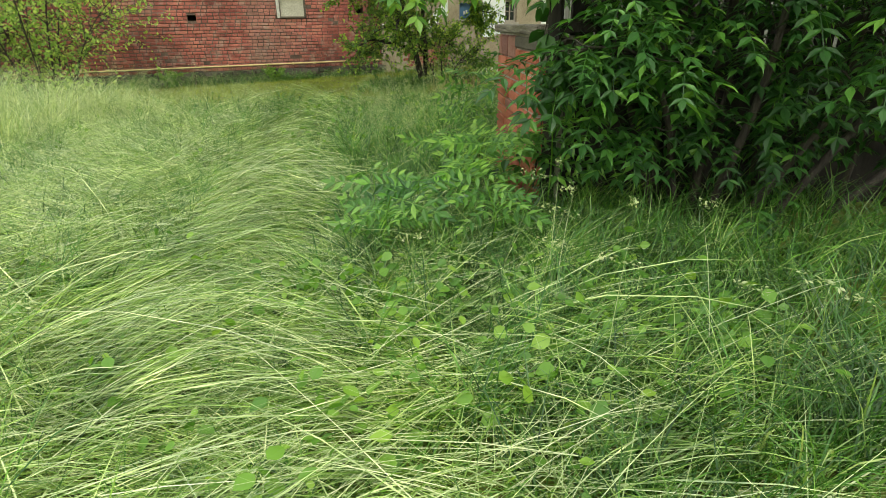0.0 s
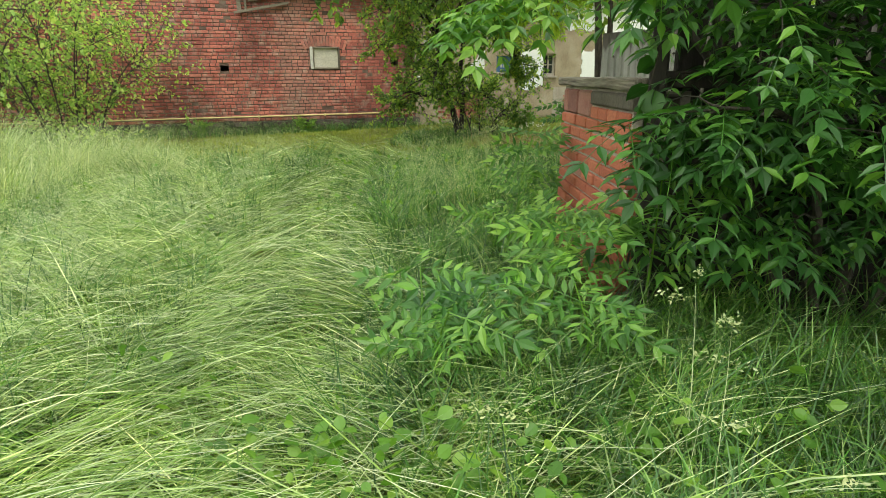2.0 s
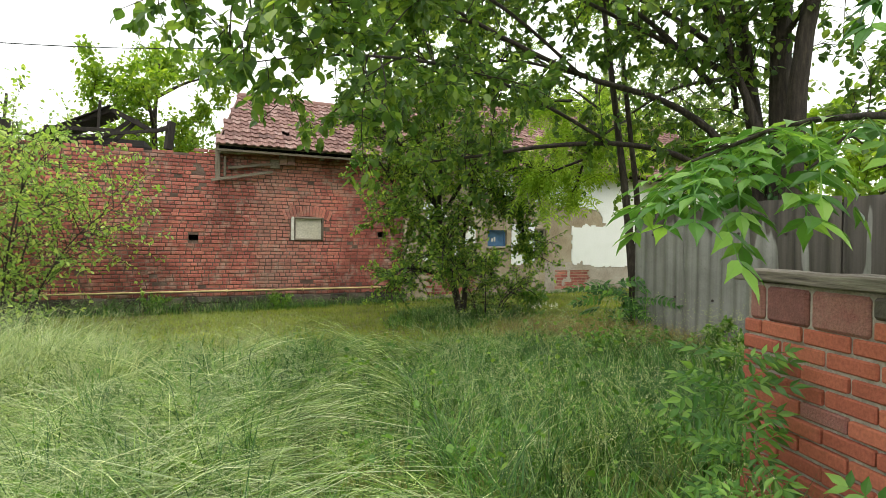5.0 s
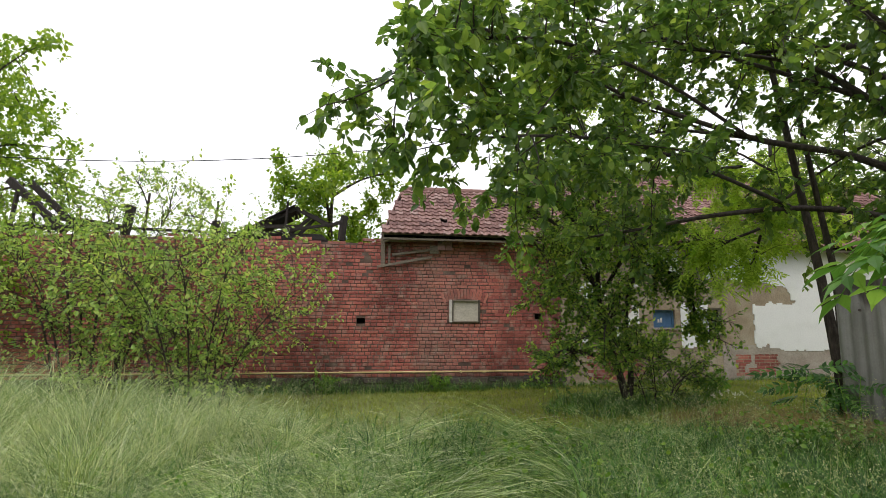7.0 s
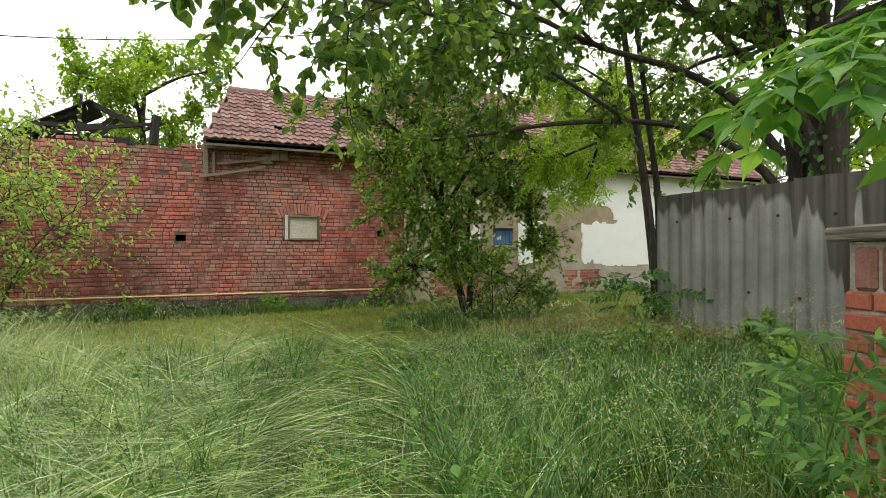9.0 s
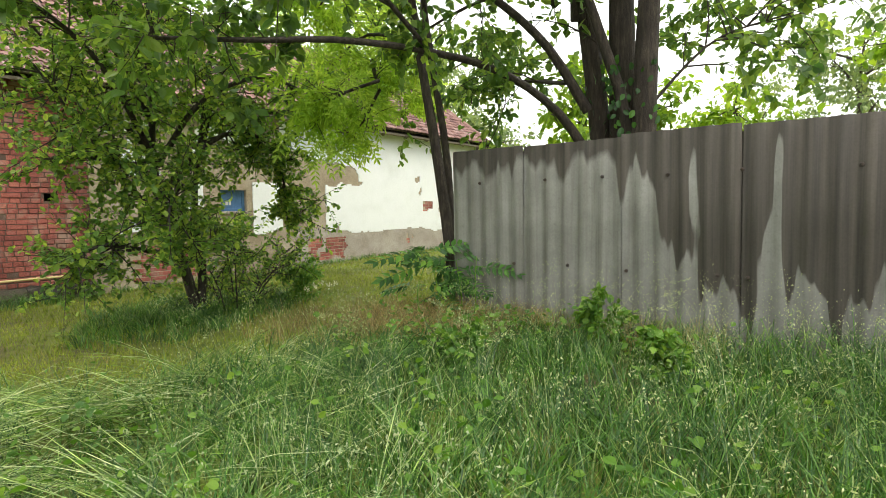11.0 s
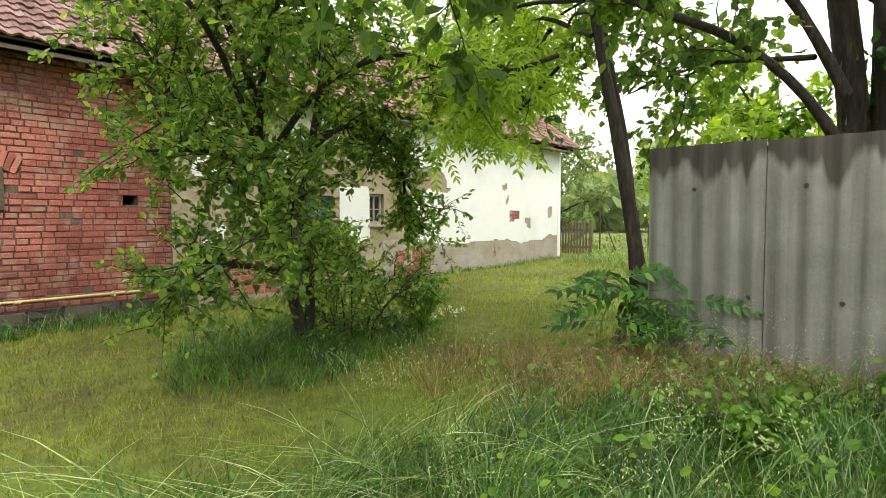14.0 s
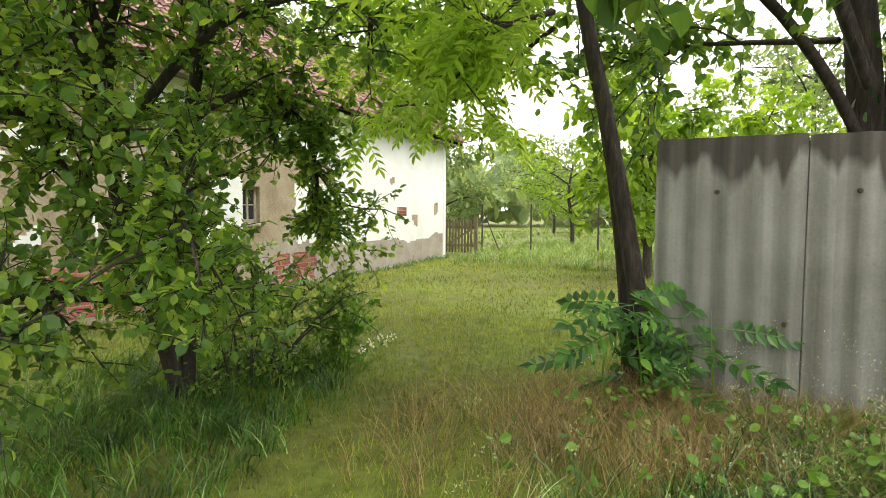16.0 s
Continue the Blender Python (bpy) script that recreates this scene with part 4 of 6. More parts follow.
for y, z in ((8.40, 1.58), (7.65, 1.58), (7.08, 1.58), (6.51, 1.57), (5.95, 1.58), (5.2, 1.57), (8.0, 0.76), (7.42, 0.765), (6.86, 0.74), (6.12, 0.735), (5.9, 0.73), (5.0, 0.74)):
    bm = bmesh.new()
    bmesh.ops.create_cone(bm, cap_ends=True, segments=8, radius1=0.017, radius2=0.012, depth=0.016, matrix=Matrix.Translation((FX - AMP - 0.012, y, z)) @ Matrix.Rotation(radians(-90), 4, "Y"))
    part("screw", bm, m_metal, next(q for q, ya, yb in zip(sheets, SEAMS, SEAMS[1:]) if yb <= y <= ya), "rusty screw")
for y in (8.6, 6.6, 4.6, 2.6):
    part("post", boxed(FX + 0.06, FX + 0.14, y - 0.04, y + 0.04, -0.2, 1.85), m_metal, fence)
for s in range(1, 7):
    part("joint_strip", boxed(FX + 0.026, FX + 0.032, SEAMS[s] - 0.04, SEAMS[s] + 0.05, 0.0, 1.88), m_sheet, fence)
for zz in (0.76, 1.58):
    part("rail", boxed(FX + 0.034, FX + 0.06, 1.9, 8.7, zz - 0.025, zz + 0.025), m_metal, fence)

# ---- low brick parapet of a shed, with a beam on top ----
A, B = Vector((2.60, 4.57, 0)), Vector((2.13, 3.12, 0))
along = (B - A).normalized()
parapet_m = Matrix.Translation(A) @ Matrix(((along.x, -along.y, 0, 0), (along.y, along.x, 0, 0), (0, 0, 1, 0), (0, 0, 0, 1)))
LENGTH = (B - A).length
parapet = tagged(new("brick_parapet"), "low orange-red brick wall with a worn grey beam on top", "low wall")
# in its own axes: x along the wall from its far end, +y to the shed side
part("core", boxed(0.010, LENGTH - 0.012, 0.013, 0.30, -0.2, 1.24, parapet_m), m_mortar_pale, parapet)
g = random.Random(3)
zz, r = -0.11, 0
while zz < 1.04:
    x = -0.135 if r % 2 else 0.0
    bat = 0.012 * (1.05 - zz)
    while x < LENGTH:
        a, b = max(x, 0.0) - bat, min(x + 0.253, LENGTH)
        if b - a > 0.04:
            part("brick", boxed(a, b, g.uniform(-0.008, 0.004) - bat, 0.10, zz + g.uniform(-0.003, 0.003), zz + 0.067 + g.uniform(-0.003, 0.003), parapet_m, 0.007), m_pillar if g.random() > 0.03 else m_coarse, parapet)
        x += 0.27
    part("end_brick", boxed(-0.004 - bat, 0.05, 0.112, 0.30, zz, zz + 0.069, parapet_m, 0.005), m_pillar, parapet)
    zz += 0.084
    r += 1
x = 0.04
for w in (0.10, 0.27, 0.30):
    part("block", boxed(x, x + w, -0.006, 0.28, 1.055, 1.225, parapet_m, 0.014), m_coarse, parapet, "rough worn brick block")
    x += w + 0.022
x_slab = x
for w in (0.15, 0.17, 0.16, 0.20):
    part("brick", boxed(x, min(x + w, LENGTH), -0.004, 0.25, 1.058, 1.128, parapet_m, 0.006), m_pillar, parapet)
    x += w + 0.012
part("slab", boxed(x_slab, LENGTH, -0.012, 0.25, 1.14, 1.226, parapet_m, 0.012), m_stone, parapet, "dark grey stone slab")
bm = bmesh.new()
box(bm, -0.07, LENGTH + 0.05, -0.03, 0.16, 1.245, 1.305, None, 0.008)
bmesh.ops.subdivide_edges(bm, edges=[e for e in bm.edges if e.calc_length() > 0.5], cuts=26, use_grid_fill=True)
for v in bm.verts:
    v.co.y += 0.010 * noise.noise(Vector((v.co.x * 3, v.co.z * 20, 1)))
    v.co.z += 0.009 * noise.noise(Vector((v.co.x * 4, v.co.y * 12, 5)))
part("beam", bm, m_beam, parapet, "grey cracked timber beam").matrix_basis = parapet_m
# the shed behind it: a dark post, a return wall and a plank wall
shed = tagged(new("ruined_shed"), "ruined wooden shed, its wood coloured shade-dark, overgrown with leaves", "shed")
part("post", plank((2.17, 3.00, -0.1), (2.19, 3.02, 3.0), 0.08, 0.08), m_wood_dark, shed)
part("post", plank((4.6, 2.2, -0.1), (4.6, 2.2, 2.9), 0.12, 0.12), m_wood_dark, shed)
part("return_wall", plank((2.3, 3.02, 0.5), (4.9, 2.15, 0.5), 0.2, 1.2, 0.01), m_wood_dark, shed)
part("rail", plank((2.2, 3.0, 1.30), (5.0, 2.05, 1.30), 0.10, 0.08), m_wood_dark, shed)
# near-black planks paint in the shade seen between the ash leaves
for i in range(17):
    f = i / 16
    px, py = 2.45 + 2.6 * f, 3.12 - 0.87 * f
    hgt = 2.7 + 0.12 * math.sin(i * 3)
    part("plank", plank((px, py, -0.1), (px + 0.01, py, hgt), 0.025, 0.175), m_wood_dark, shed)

# ---- trees and shrubs ----
OVAL = (LEAF_S * (1.15, 1, 1), LEAF_S_T)
# plum-like tree on the lawn: leaning trunk, several limbs, low hanging branches
rng = np.random.default_rng(21)
TX, TY = 4.6, 11.9
tz = float(ground_z(TX, TY))
main = [
    limb([(TX, TY, tz - 0.1), (TX - 0.16, TY + 0.05, 0.7), (TX - 0.36, TY + 0.1, 1.3), (TX - 0.42, TY + 0.15, 2.1), (TX - 0.40, TY + 0.1, 3.1), (TX - 0.5, TY, 4.2)], 0.072, 0.022),
    limb([(TX - 0.02, TY - 0.05, tz - 0.1), (TX + 0.06, TY, 0.7), (TX + 0.05, TY + 0.1, 1.5), (TX + 0.16, TY, 2.5), (TX + 0.3, TY - 0.1, 3.6)], 0.06, 0.02),
    limb([(TX - 0.3, TY + 0.08, 1.1), (TX - 0.8, TY, 1.7), (TX - 1.3, TY - 0.1, 2.3), (TX - 1.7, TY - 0.2, 2.8)], 0.034, 0.01),
    limb([(TX - 0.4, TY + 0.1, 1.5), (TX + 0.05, TY - 0.2, 2.15), (TX + 0.5, TY - 0.35, 2.35), (TX + 0.95, TY - 0.4, 2.1), (TX + 1.12, TY - 0.42, 1.25)], 0.04, 0.012),
    limb([(TX - 0.4, TY + 0.1, 1.9), (TX - 0.2, TY - 0.6, 2.6), (TX + 0.3, TY - 1.1, 2.9), (TX + 0.6, TY - 1.4, 2.7)], 0.04, 0.012),
    limb([(TX - 0.2, TY, 0.8), (TX - 0.9, TY - 0.3, 0.95), (TX - 1.3, TY - 0.4, 1.0), (TX - 1.6, TY - 0.5, 0.85)], 0.035, 0.01),
    limb([(TX - 0.1, TY, 0.75), (TX + 0.3, TY + 0.2, 0.95), (TX + 0.7, TY + 0.3, 0.9), (TX + 1.0, TY + 0.3, 0.6)], 0.03, 0.01),
    limb([(TX - 0.4, TY + 0.1, 2.0), (TX - 1.0, TY + 0.4, 2.8), (TX - 1.5, TY + 0.5, 3.4)], 0.04, 0.012),
    limb([(TX - 0.3, TY, 1.2), (TX - 0.7, TY - 0.8, 1.5), (TX - 1.0, TY - 1.3, 1.3)], 0.03, 0.01),
    limb([(TX - 0.42, TY + 0.1, 2.4), (TX - 1.0, TY - 0.2, 3.2), (TX - 1.6, TY - 0.4, 3.7), (TX - 2.1, TY - 0.5, 3.9)], 0.04, 0.012),
    limb([(TX - 0.4, TY + 0.1, 2.9), (TX - 0.7, TY - 0.6, 3.6), (TX - 0.9, TY - 1.0, 4.2)], 0.03, 0.012),
    limb([(TX + 0.1, TY, 2.0), (TX + 0.4, TY + 0.1, 2.9), (TX + 0.6, TY, 3.6)], 0.03, 0.01),
]
main += [
    limb([(TX - 0.42, TY + 0.12, 2.0), (TX - 1.2, TY - 0.4, 2.9), (TX - 2.0, TY - 0.7, 3.3), (TX - 2.6, TY - 0.9, 3.2)], 0.035, 0.01),
    limb([(TX - 0.42, TY + 0.12, 2.6), (TX - 0.9, TY - 0.9, 3.0), (TX - 1.2, TY - 1.6, 3.0)], 0.03, 0.01),
    limb([(TX - 0.4, TY + 0.1, 3.2), (TX - 1.1, TY, 4.0), (TX - 1.8, TY - 0.1, 4.5)], 0.03, 0.01),
    limb([(TX - 0.42, TY + 0.1, 1.7), (TX - 1.1, TY - 0.4, 1.9), (TX - 1.8, TY - 0.6, 1.85)], 0.028, 0.01),
]
tw = shoots(rng, main, 18, 0.66, 0.010, 0.15, 0.25, 0.22)
tw += shoots(rng, main[3:4], 24, 0.30, 0.006, -0.3, 0.5, 0.55)
tw2 = shoots(rng, tw, 5, 0.40, 0.005, 0.15, 0.25, 0.2, 4)
plum = plant("plum_tree", "leaning dark plum tree with low hanging leafy branches", "tree", (TX, TY, tz), main, tw + tw2,
             [leaves_on(rng, tw2, 17, 0.066, OVAL, 0.2), leaves_on(rng, tw, 14, 0.068, OVAL, 0.2)], m_bark_dark, m_leaf_plum)

# two slender trunks at the end of the fence
rng = np.random.default_rng(22)
twin = [
    limb([(5.92, 8.84, 0.0), (5.88, 8.87, 0.8), (5.94, 9.10, 2.0), (5.97, 9.37, 3.3), (5.80, 9.6, 5.6)], 0.078, 0.04),
    limb([(6.05, 8.93, 0.0), (6.06, 8.99, 0.9), (6.21, 9.16, 2.0), (6.28, 9.44, 3.3), (6.15, 9.7, 5.8)], 0.06, 0.032),
]
tside = [limb([(5.3, 9.35, 2.7), (4.9, 9.6, 2.35), (4.75, 9.8, 1.9)], 0.02, 0.006), limb([(5.25, 9.4, 2.9), (6.2, 10.2, 2.8), (7.4, 10.8, 2.7)], 0.025, 0.006),
         limb([(5.3, 9.35, 2.6), (5.8, 10.2, 2.2), (6.3, 11.2, 2.15)], 0.02, 0.005), limb([(5.2, 9.5, 3.6), (5.6, 10.6, 3.7), (6.4, 11.6, 3.3)], 0.025, 0.006),
         limb([(5.2, 9.5, 3.9), (4.2, 10.0, 4.4), (3.2, 10.3, 4.5)], 0.025, 0.006), limb([(5.1, 9.6, 4.5), (5.8, 9.8, 5.2), (6.6, 10.0, 5.4)], 0.02, 0.006)]
tside += [limb([(5.6, 9.2, 2.9), (6.3, 10.2, 3.35), (7.1, 11.1, 3.1), (7.5, 11.5, 2.75)], 0.025, 0.006), limb([(5.55, 9.25, 3.2), (6.0, 10.3, 3.4), (6.3, 11.3, 3.1), (6.4, 11.8, 2.8)], 0.025, 0.006),
          limb([(5.6, 9.2, 3.1), (6.9, 10.1, 3.5), (8.0, 10.9, 3.3), (8.5, 11.3, 2.9)], 0.025, 0.006), limb([(5.5, 9.3, 3.7), (6.6, 10.6, 4.3), (7.6, 11.6, 4.1), (8.2, 12.2, 3.5)], 0.025, 0.006),
          limb([(5.5, 9.3, 3.5), (5.6, 10.4, 4.0), (5.7, 11.4, 3.7)], 0.02, 0.006)]
PIN_FINE = pinnate(5, 0.34, 0.30)
tside = [(p + np.linspace(0, 0.28, len(p))[:, None] * (0, 0, 1.0), r) for p, r in tside]
ts = shoots(rng, tside, 16, 0.52, 0.006, 0.3, 0.3, 0.3)
plant("slender_tree", "two slender dark leaning trunks with feathery light leaves", "tree", (5.85, 8.88, 0.08), twin, tside + ts,
      [leaves_on(rng, ts, 8, 0.30, PIN_FINE, 0.55)], m_bark, m_leaf_bright)

# big many-stemmed tree behind the fence with long limbs over the garden
rng = np.random.default_rng(23)
BX, BY = 6.65, 7.2
stems = [
    limb([(BX + 0.06, BY + 0.20, 0), (BX + 0.04, BY + 0.26, 2.0), (BX - 0.06, BY + 0.48, 4.0), (BX - 0.3, BY + 0.8, 6.8)], 0.14, 0.07),
    limb([(BX, BY, 0), (BX + 0.05, BY + 0.02, 2.0), (BX + 0.05, BY + 0.05, 4.2), (BX + 0.2, BY, 7.2)], 0.19, 0.08),
    limb([(BX - 0.15, BY - 0.20, 0), (BX - 0.16, BY - 0.25, 2.0), (BX - 0.05, BY - 0.36, 4.2), (BX + 0.5, BY - 0.8, 7.0)], 0.15, 0.07),
    limb([(BX - 0.12, BY - 0.1, 0), (BX - 0.15, BY - 0.12, 1.9), (BX - 0.32, BY + 0.12, 3.0), (BX - 0.55, BY + 0.5, 4.2), (BX - 1.0, BY + 1.0, 5.6)], 0.075, 0.03),
]
arms = [
    limb([(BX - 0.15, BY + 0.25, 1.75), (6.25, 7.75, 2.3), (5.75, 8.1, 2.66), (5.05, 8.45, 2.78), (4.0, 8.5, 2.66), (3.2, 8.6, 2.5), (2.6, 8.7, 2.4)], 0.055, 0.012, 20),
    limb([(BX - 0.2, BY + 0.3, 2.3), (6.1, 7.8, 2.95), (5.5, 8.1, 3.35), (4.5, 8.4, 3.6), (3.0, 8.4, 4.0), (1.8, 8.2, 4.35), (0.7, 8.0, 4.6)], 0.06, 0.012, 20),
    limb([(5.0, 8.45, 2.8), (3.8, 8.1, 3.05), (2.6, 7.5, 3.1), (1.6, 6.95, 2.95), (0.75, 6.4, 2.7)], 0.03, 0.008, 16),
    limb([(4.5, 8.4, 3.6), (3.0, 7.6, 3.8), (1.7, 6.9, 3.75), (0.6, 6.35, 3.4), (0.15, 6.05, 2.95)], 0.03, 0.008, 16),
    limb([(BX - 0.3, BY + 0.4, 3.2), (5.8, 7.4, 4.2), (4.2, 7.1, 4.8), (2.4, 6.8, 5.0)], 0.05, 0.012, 14),
    limb([(BX - 0.4, BY + 0.6, 4.6), (6.0, 9.4, 5.4), (4.6, 10.2, 5.9), (3.0, 10.4, 6.0)], 0.05, 0.012, 14),
    limb([(BX, BY, 4.0), (6.4, 6.2, 4.9), (5.4, 5.2, 5.2), (4.2, 4.6, 5.0)], 0.05, 0.012, 14),
    limb([(BX + 0.1, BY, 4.2), (8.3, 8.8, 5.2), (9.5, 10.0, 5.6)], 0.05, 0.012, 12),
    limb([(BX + 0.1, BY - 0.2, 2.3), (7.3, 6.5, 3.0), (7.5, 5.8, 3.2)], 0.02, 0.006, 10),
    limb([(BX - 0.4, BY + 0.5, 3.6), (6.9, 9.2, 3.9), (7.0, 10.6, 3.6), (7.2, 11.4, 3.2)], 0.035, 0.008, 12),
    limb([(BX - 0.3, BY + 0.5, 2.6), (7.2, 8.8, 2.9), (7.6, 9.8, 2.8)], 0.025, 0.006, 10),
]
arms += [
    limb([(3.0, 8.4, 4.0), (2.2, 9.2, 4.3), (1.6, 9.8, 4.2)], 0.025, 0.008, 10),
    limb([(4.5, 8.4, 3.6), (4.0, 9.4, 4.0), (3.4, 10.2, 3.9)], 0.025, 0.008, 10),
    limb([(BX - 0.3, BY + 0.6, 3.4), (5.8, 8.6, 4.6), (5.0, 9.2, 5.1), (4.1, 9.6, 5.3)], 0.045, 0.012, 12),
    limb([(BX - 0.3, BY + 0.6, 4.0), (6.0, 9.0, 5.1), (5.4, 9.8, 5.4), (4.4, 10.4, 5.4)], 0.045, 0.012, 12),
    limb([(BX - 0.3, BY + 0.4, 3.6), (5.9, 8.6, 4.4), (4.4, 9.0, 5.0), (2.8, 9.0, 5.3)], 0.05, 0.012, 14),
]
# added upper crown, mostly unseen, put here to shade the grass below
for i in range(9):
    a = 6.283 * i / 9 + 0.3
    rr, zt = 3.6 + 0.7 * math.sin(i * 2.3), 6.6 + 0.6 * math.sin(i * 1.7)
    c, s = math.cos(a), math.sin(a)
    arms.append(limb([(BX - 0.1, BY + 0.1, 4.9 + 0.1 * i), (BX - 0.6 + c * rr * 0.4, BY + 0.3 + s * rr * 0.4, zt - 0.5), (BX - 1.0 + c * rr * 0.75, BY + 0.4 + s * rr * 0.75, zt), (BX - 1.3 + c * rr, BY + 0.4 + s * rr, zt + 0.1)], 0.05, 0.012, 12))
inner, outer = arms[1:4], arms[4:]
s1 = shoots(rng, inner, 34, 0.85, 0.008, 0.15, 0.35, 0.38) + shoots(rng, arms[:1], 12, 0.6, 0.006, 0.5, 0.1, 0.3)
s2 = shoots(rng, outer, 19, 1.2, 0.010, 0.2, 0.4, 0.2)
s3 = shoots(rng, stems, 9, 1.1, 0.012, 0.3, 0.3, 0.5)
t1 = shoots(rng, s1, 4, 0.4, 0.004, 0.05, 0.45, 0.3, 4)
t2 = shoots(rng, s2 + s3, 4, 0.55, 0.005, 0.0, 0.5, 0.3, 4)
plant("walnut_tree", "big many-stemmed tree behind the fence with long spreading limbs", "tree", (BX, BY, 0.1), stems, arms + s1 + s2 + s3 + t1 + t2,
      [leaves_on(rng, t1, 9, 0.085, (LEAF, LEAF_T), 0.45), leaves_on(rng, t1, 9, 0.09, OVAL, 0.4), leaves_on(rng, s1, 9, 0.09, (LEAF, LEAF_T), 0.45), leaves_on(rng, t2, 11, 0.115, OVAL, 0.35), leaves_on(rng, s2 + s3, 12, 0.12)], m_bark, m_leaf_tree)
# ivy on the stems
pos = []
for p, rad in stems:
    k = rng.integers(0, 5, 110)
    a = rng.random(110) * 6.28
    pos.append(p[k] + (p[k + 1] - p[k]) * rng.random((110, 1)) + np.stack([np.cos(a), np.sin(a), 0 * a], -1) * (rad[k] + 0.02)[:, None])
pos = np.concatenate(pos)
ctr = np.array([BX, BY, 0])
out = unit((pos - ctr) * (1, 1, 0) + 1e-3)
V, F = scatter(LEAF, LEAF_T, pos, unit(rng.normal(size=pos.shape) * 0.5 + (0, 0, -1.0)), out, 0.05 + 0.05 * rng.random(len(pos)))
tagged(part("ivy", fast_mesh("ivy", V, F), m_leaf_ash), "dark green ivy climbing the tree stems", "ivy", kind="stuff")


def leafy_shrub(name, label, base, height, width, n_stem, seed, bark, leafmat, leaf, per=10, lean=(0, 0), category="shrub", n1=9, n2=3, template=None, group=""):
    """A shrub of several rising stems with twigs and small leaves."""
    g = np.random.default_rng(seed)
    base = np.array([base[0], base[1], float(ground_z(base[0], base[1]))])
    st = []
    for i in range(n_stem):
        a = 6.283 * (i + g.random() * 0.7) / n_stem
        rr = width * (0.35 + 0.65 * g.random())
        h = height * (0.6 + 0.45 * g.random())
        d = np.array([math.cos(a), math.sin(a), 0])
        st.append(limb([base + d * rr * 0.22 - (0, 0, 0.1), base + d * rr * 0.42 + (lean[0] * 0.3, lean[1] * 0.3, h * 0.45), base + d * rr * 0.7 + (lean[0] * 0.7, lean[1] * 0.7, h * 0.8), base + d * rr + (lean[0], lean[1], h)], 0.008 + 0.007 * height / 2, 0.004, 9))
    a1 = shoots(g, st, n1, width * 0.55, 0.007, 0.25, 0.3, 0.08)
    a2 = shoots(g, a1, n2, width * 0.28, 0.004, 0.1, 0.4, 0.2, 4)
    tmp = template or (LEAF_S, LEAF_S_T)
    return plant(name, label, category, tuple(base), st, a1 + a2, [leaves_on(g, a1, per, leaf, tmp), leaves_on(g, a2, per, leaf, tmp)], bark, leafmat, group, 5)


leafy_shrub("garden_shrub", "airy light green shrub in front of the brick wall", (-2.6, 12.5), 2.65, 2.2, 11, 31, m_bark, m_leaf_shrub, 0.075, 10, n1=17, n2=4)
leafy_shrub("garden_shrub", "taller airy light green shrub in front of the brick wall", (-4.4, 12.9), 3.8, 1.9, 9, 32, m_bark, m_leaf_shrub, 0.075, 10, n1=18, n2=4)
leafy_shrub("garden_shrub", "dense leafy shrub by the end of the brick wall", (-7.6, 13.4), 3.6, 1.8, 12, 33, m_bark, m_leaf_light, 0.085, 14, n1=12, n2=5)
leafy_shrub("low_bush", "low twiggy bush at the foot of the plum tree", (4.95, 11.6), 0.95, 0.8, 7, 34, m_bark_dark, m_leaf_plum, 0.05, 11, n1=9, n2=3)

# ash shrub overgrowing the shed and the parapet
rng = np.random.default_rng(41)
PIN = pinnate(3, 0.34, 0.44, True)
PIN_BIG = pinnate(4, 0.31, 0.38, True)
ash = [
    limb([(2.9, 2.55, 0), (2.7, 2.5, 0.9), (2.35, 2.45, 1.6), (1.95, 2.5, 2.0)], 0.03, 0.006),
    limb([(2.9, 2.5, 0), (2.6, 2.4, 0.8), (2.3, 2.35, 1.15), (2.0, 2.4, 1.2)], 0.025, 0.006),
    limb([(3.0, 2.4, 0), (3.0, 2.1, 1.0), (2.8, 1.9, 1.9), (2.5, 1.8, 2.5)], 0.03, 0.006),
    limb([(3.2, 2.3, 0), (3.4, 1.9, 0.9), (3.3, 1.5, 1.5), (3.0, 1.2, 1.7)], 0.03, 0.006),
    limb([(3.3, 2.2, 0), (3.9, 1.8, 1.2), (4.0, 1.4, 2.2), (3.8, 1.1, 2.6)], 0.03, 0.006),
    limb([(2.9, 2.6, 0), (2.55, 2.9, 1.2), (2.28, 3.35, 1.76), (1.9, 3.75, 1.86), (1.55, 4.0, 1.72)], 0.03, 0.005, 14),
    limb([(2.8, 2.6, 0), (2.5, 2.9, 1.4), (2.2, 3.2, 2.4), (2.0, 3.5, 3.1)], 0.03, 0.006),
    limb([(3.0, 2.5, 0), (3.0, 2.4, 1.5), (2.9, 2.2, 2.6), (2.6, 2.1, 3.4)], 0.035, 0.006),
    limb([(3.6, 2.1, 0), (4.4, 1.5, 1.1), (4.6, 1.0, 1.9), (4.5, 0.6, 2.2)], 0.03, 0.006),
]
for i in range(8):
    f = i / 7
    bx, by = 2.45 + 2.3 * f, 2.80 - 0.80 * f
    h = 2.2 + 0.5 * math.sin(i * 2.7)
    ash.append(limb([(bx, by, 0), (bx - 0.05, by - 0.12, h * 0.35), (bx - 0.1, by - 0.28, h * 0.7), (bx - 0.25, by - 0.5, h)], 0.022, 0.006))
over = ash.pop(5)
as1 = shoots(rng, ash, 13, 0.45, 0.006, 0.15, 0.4, 0.18)
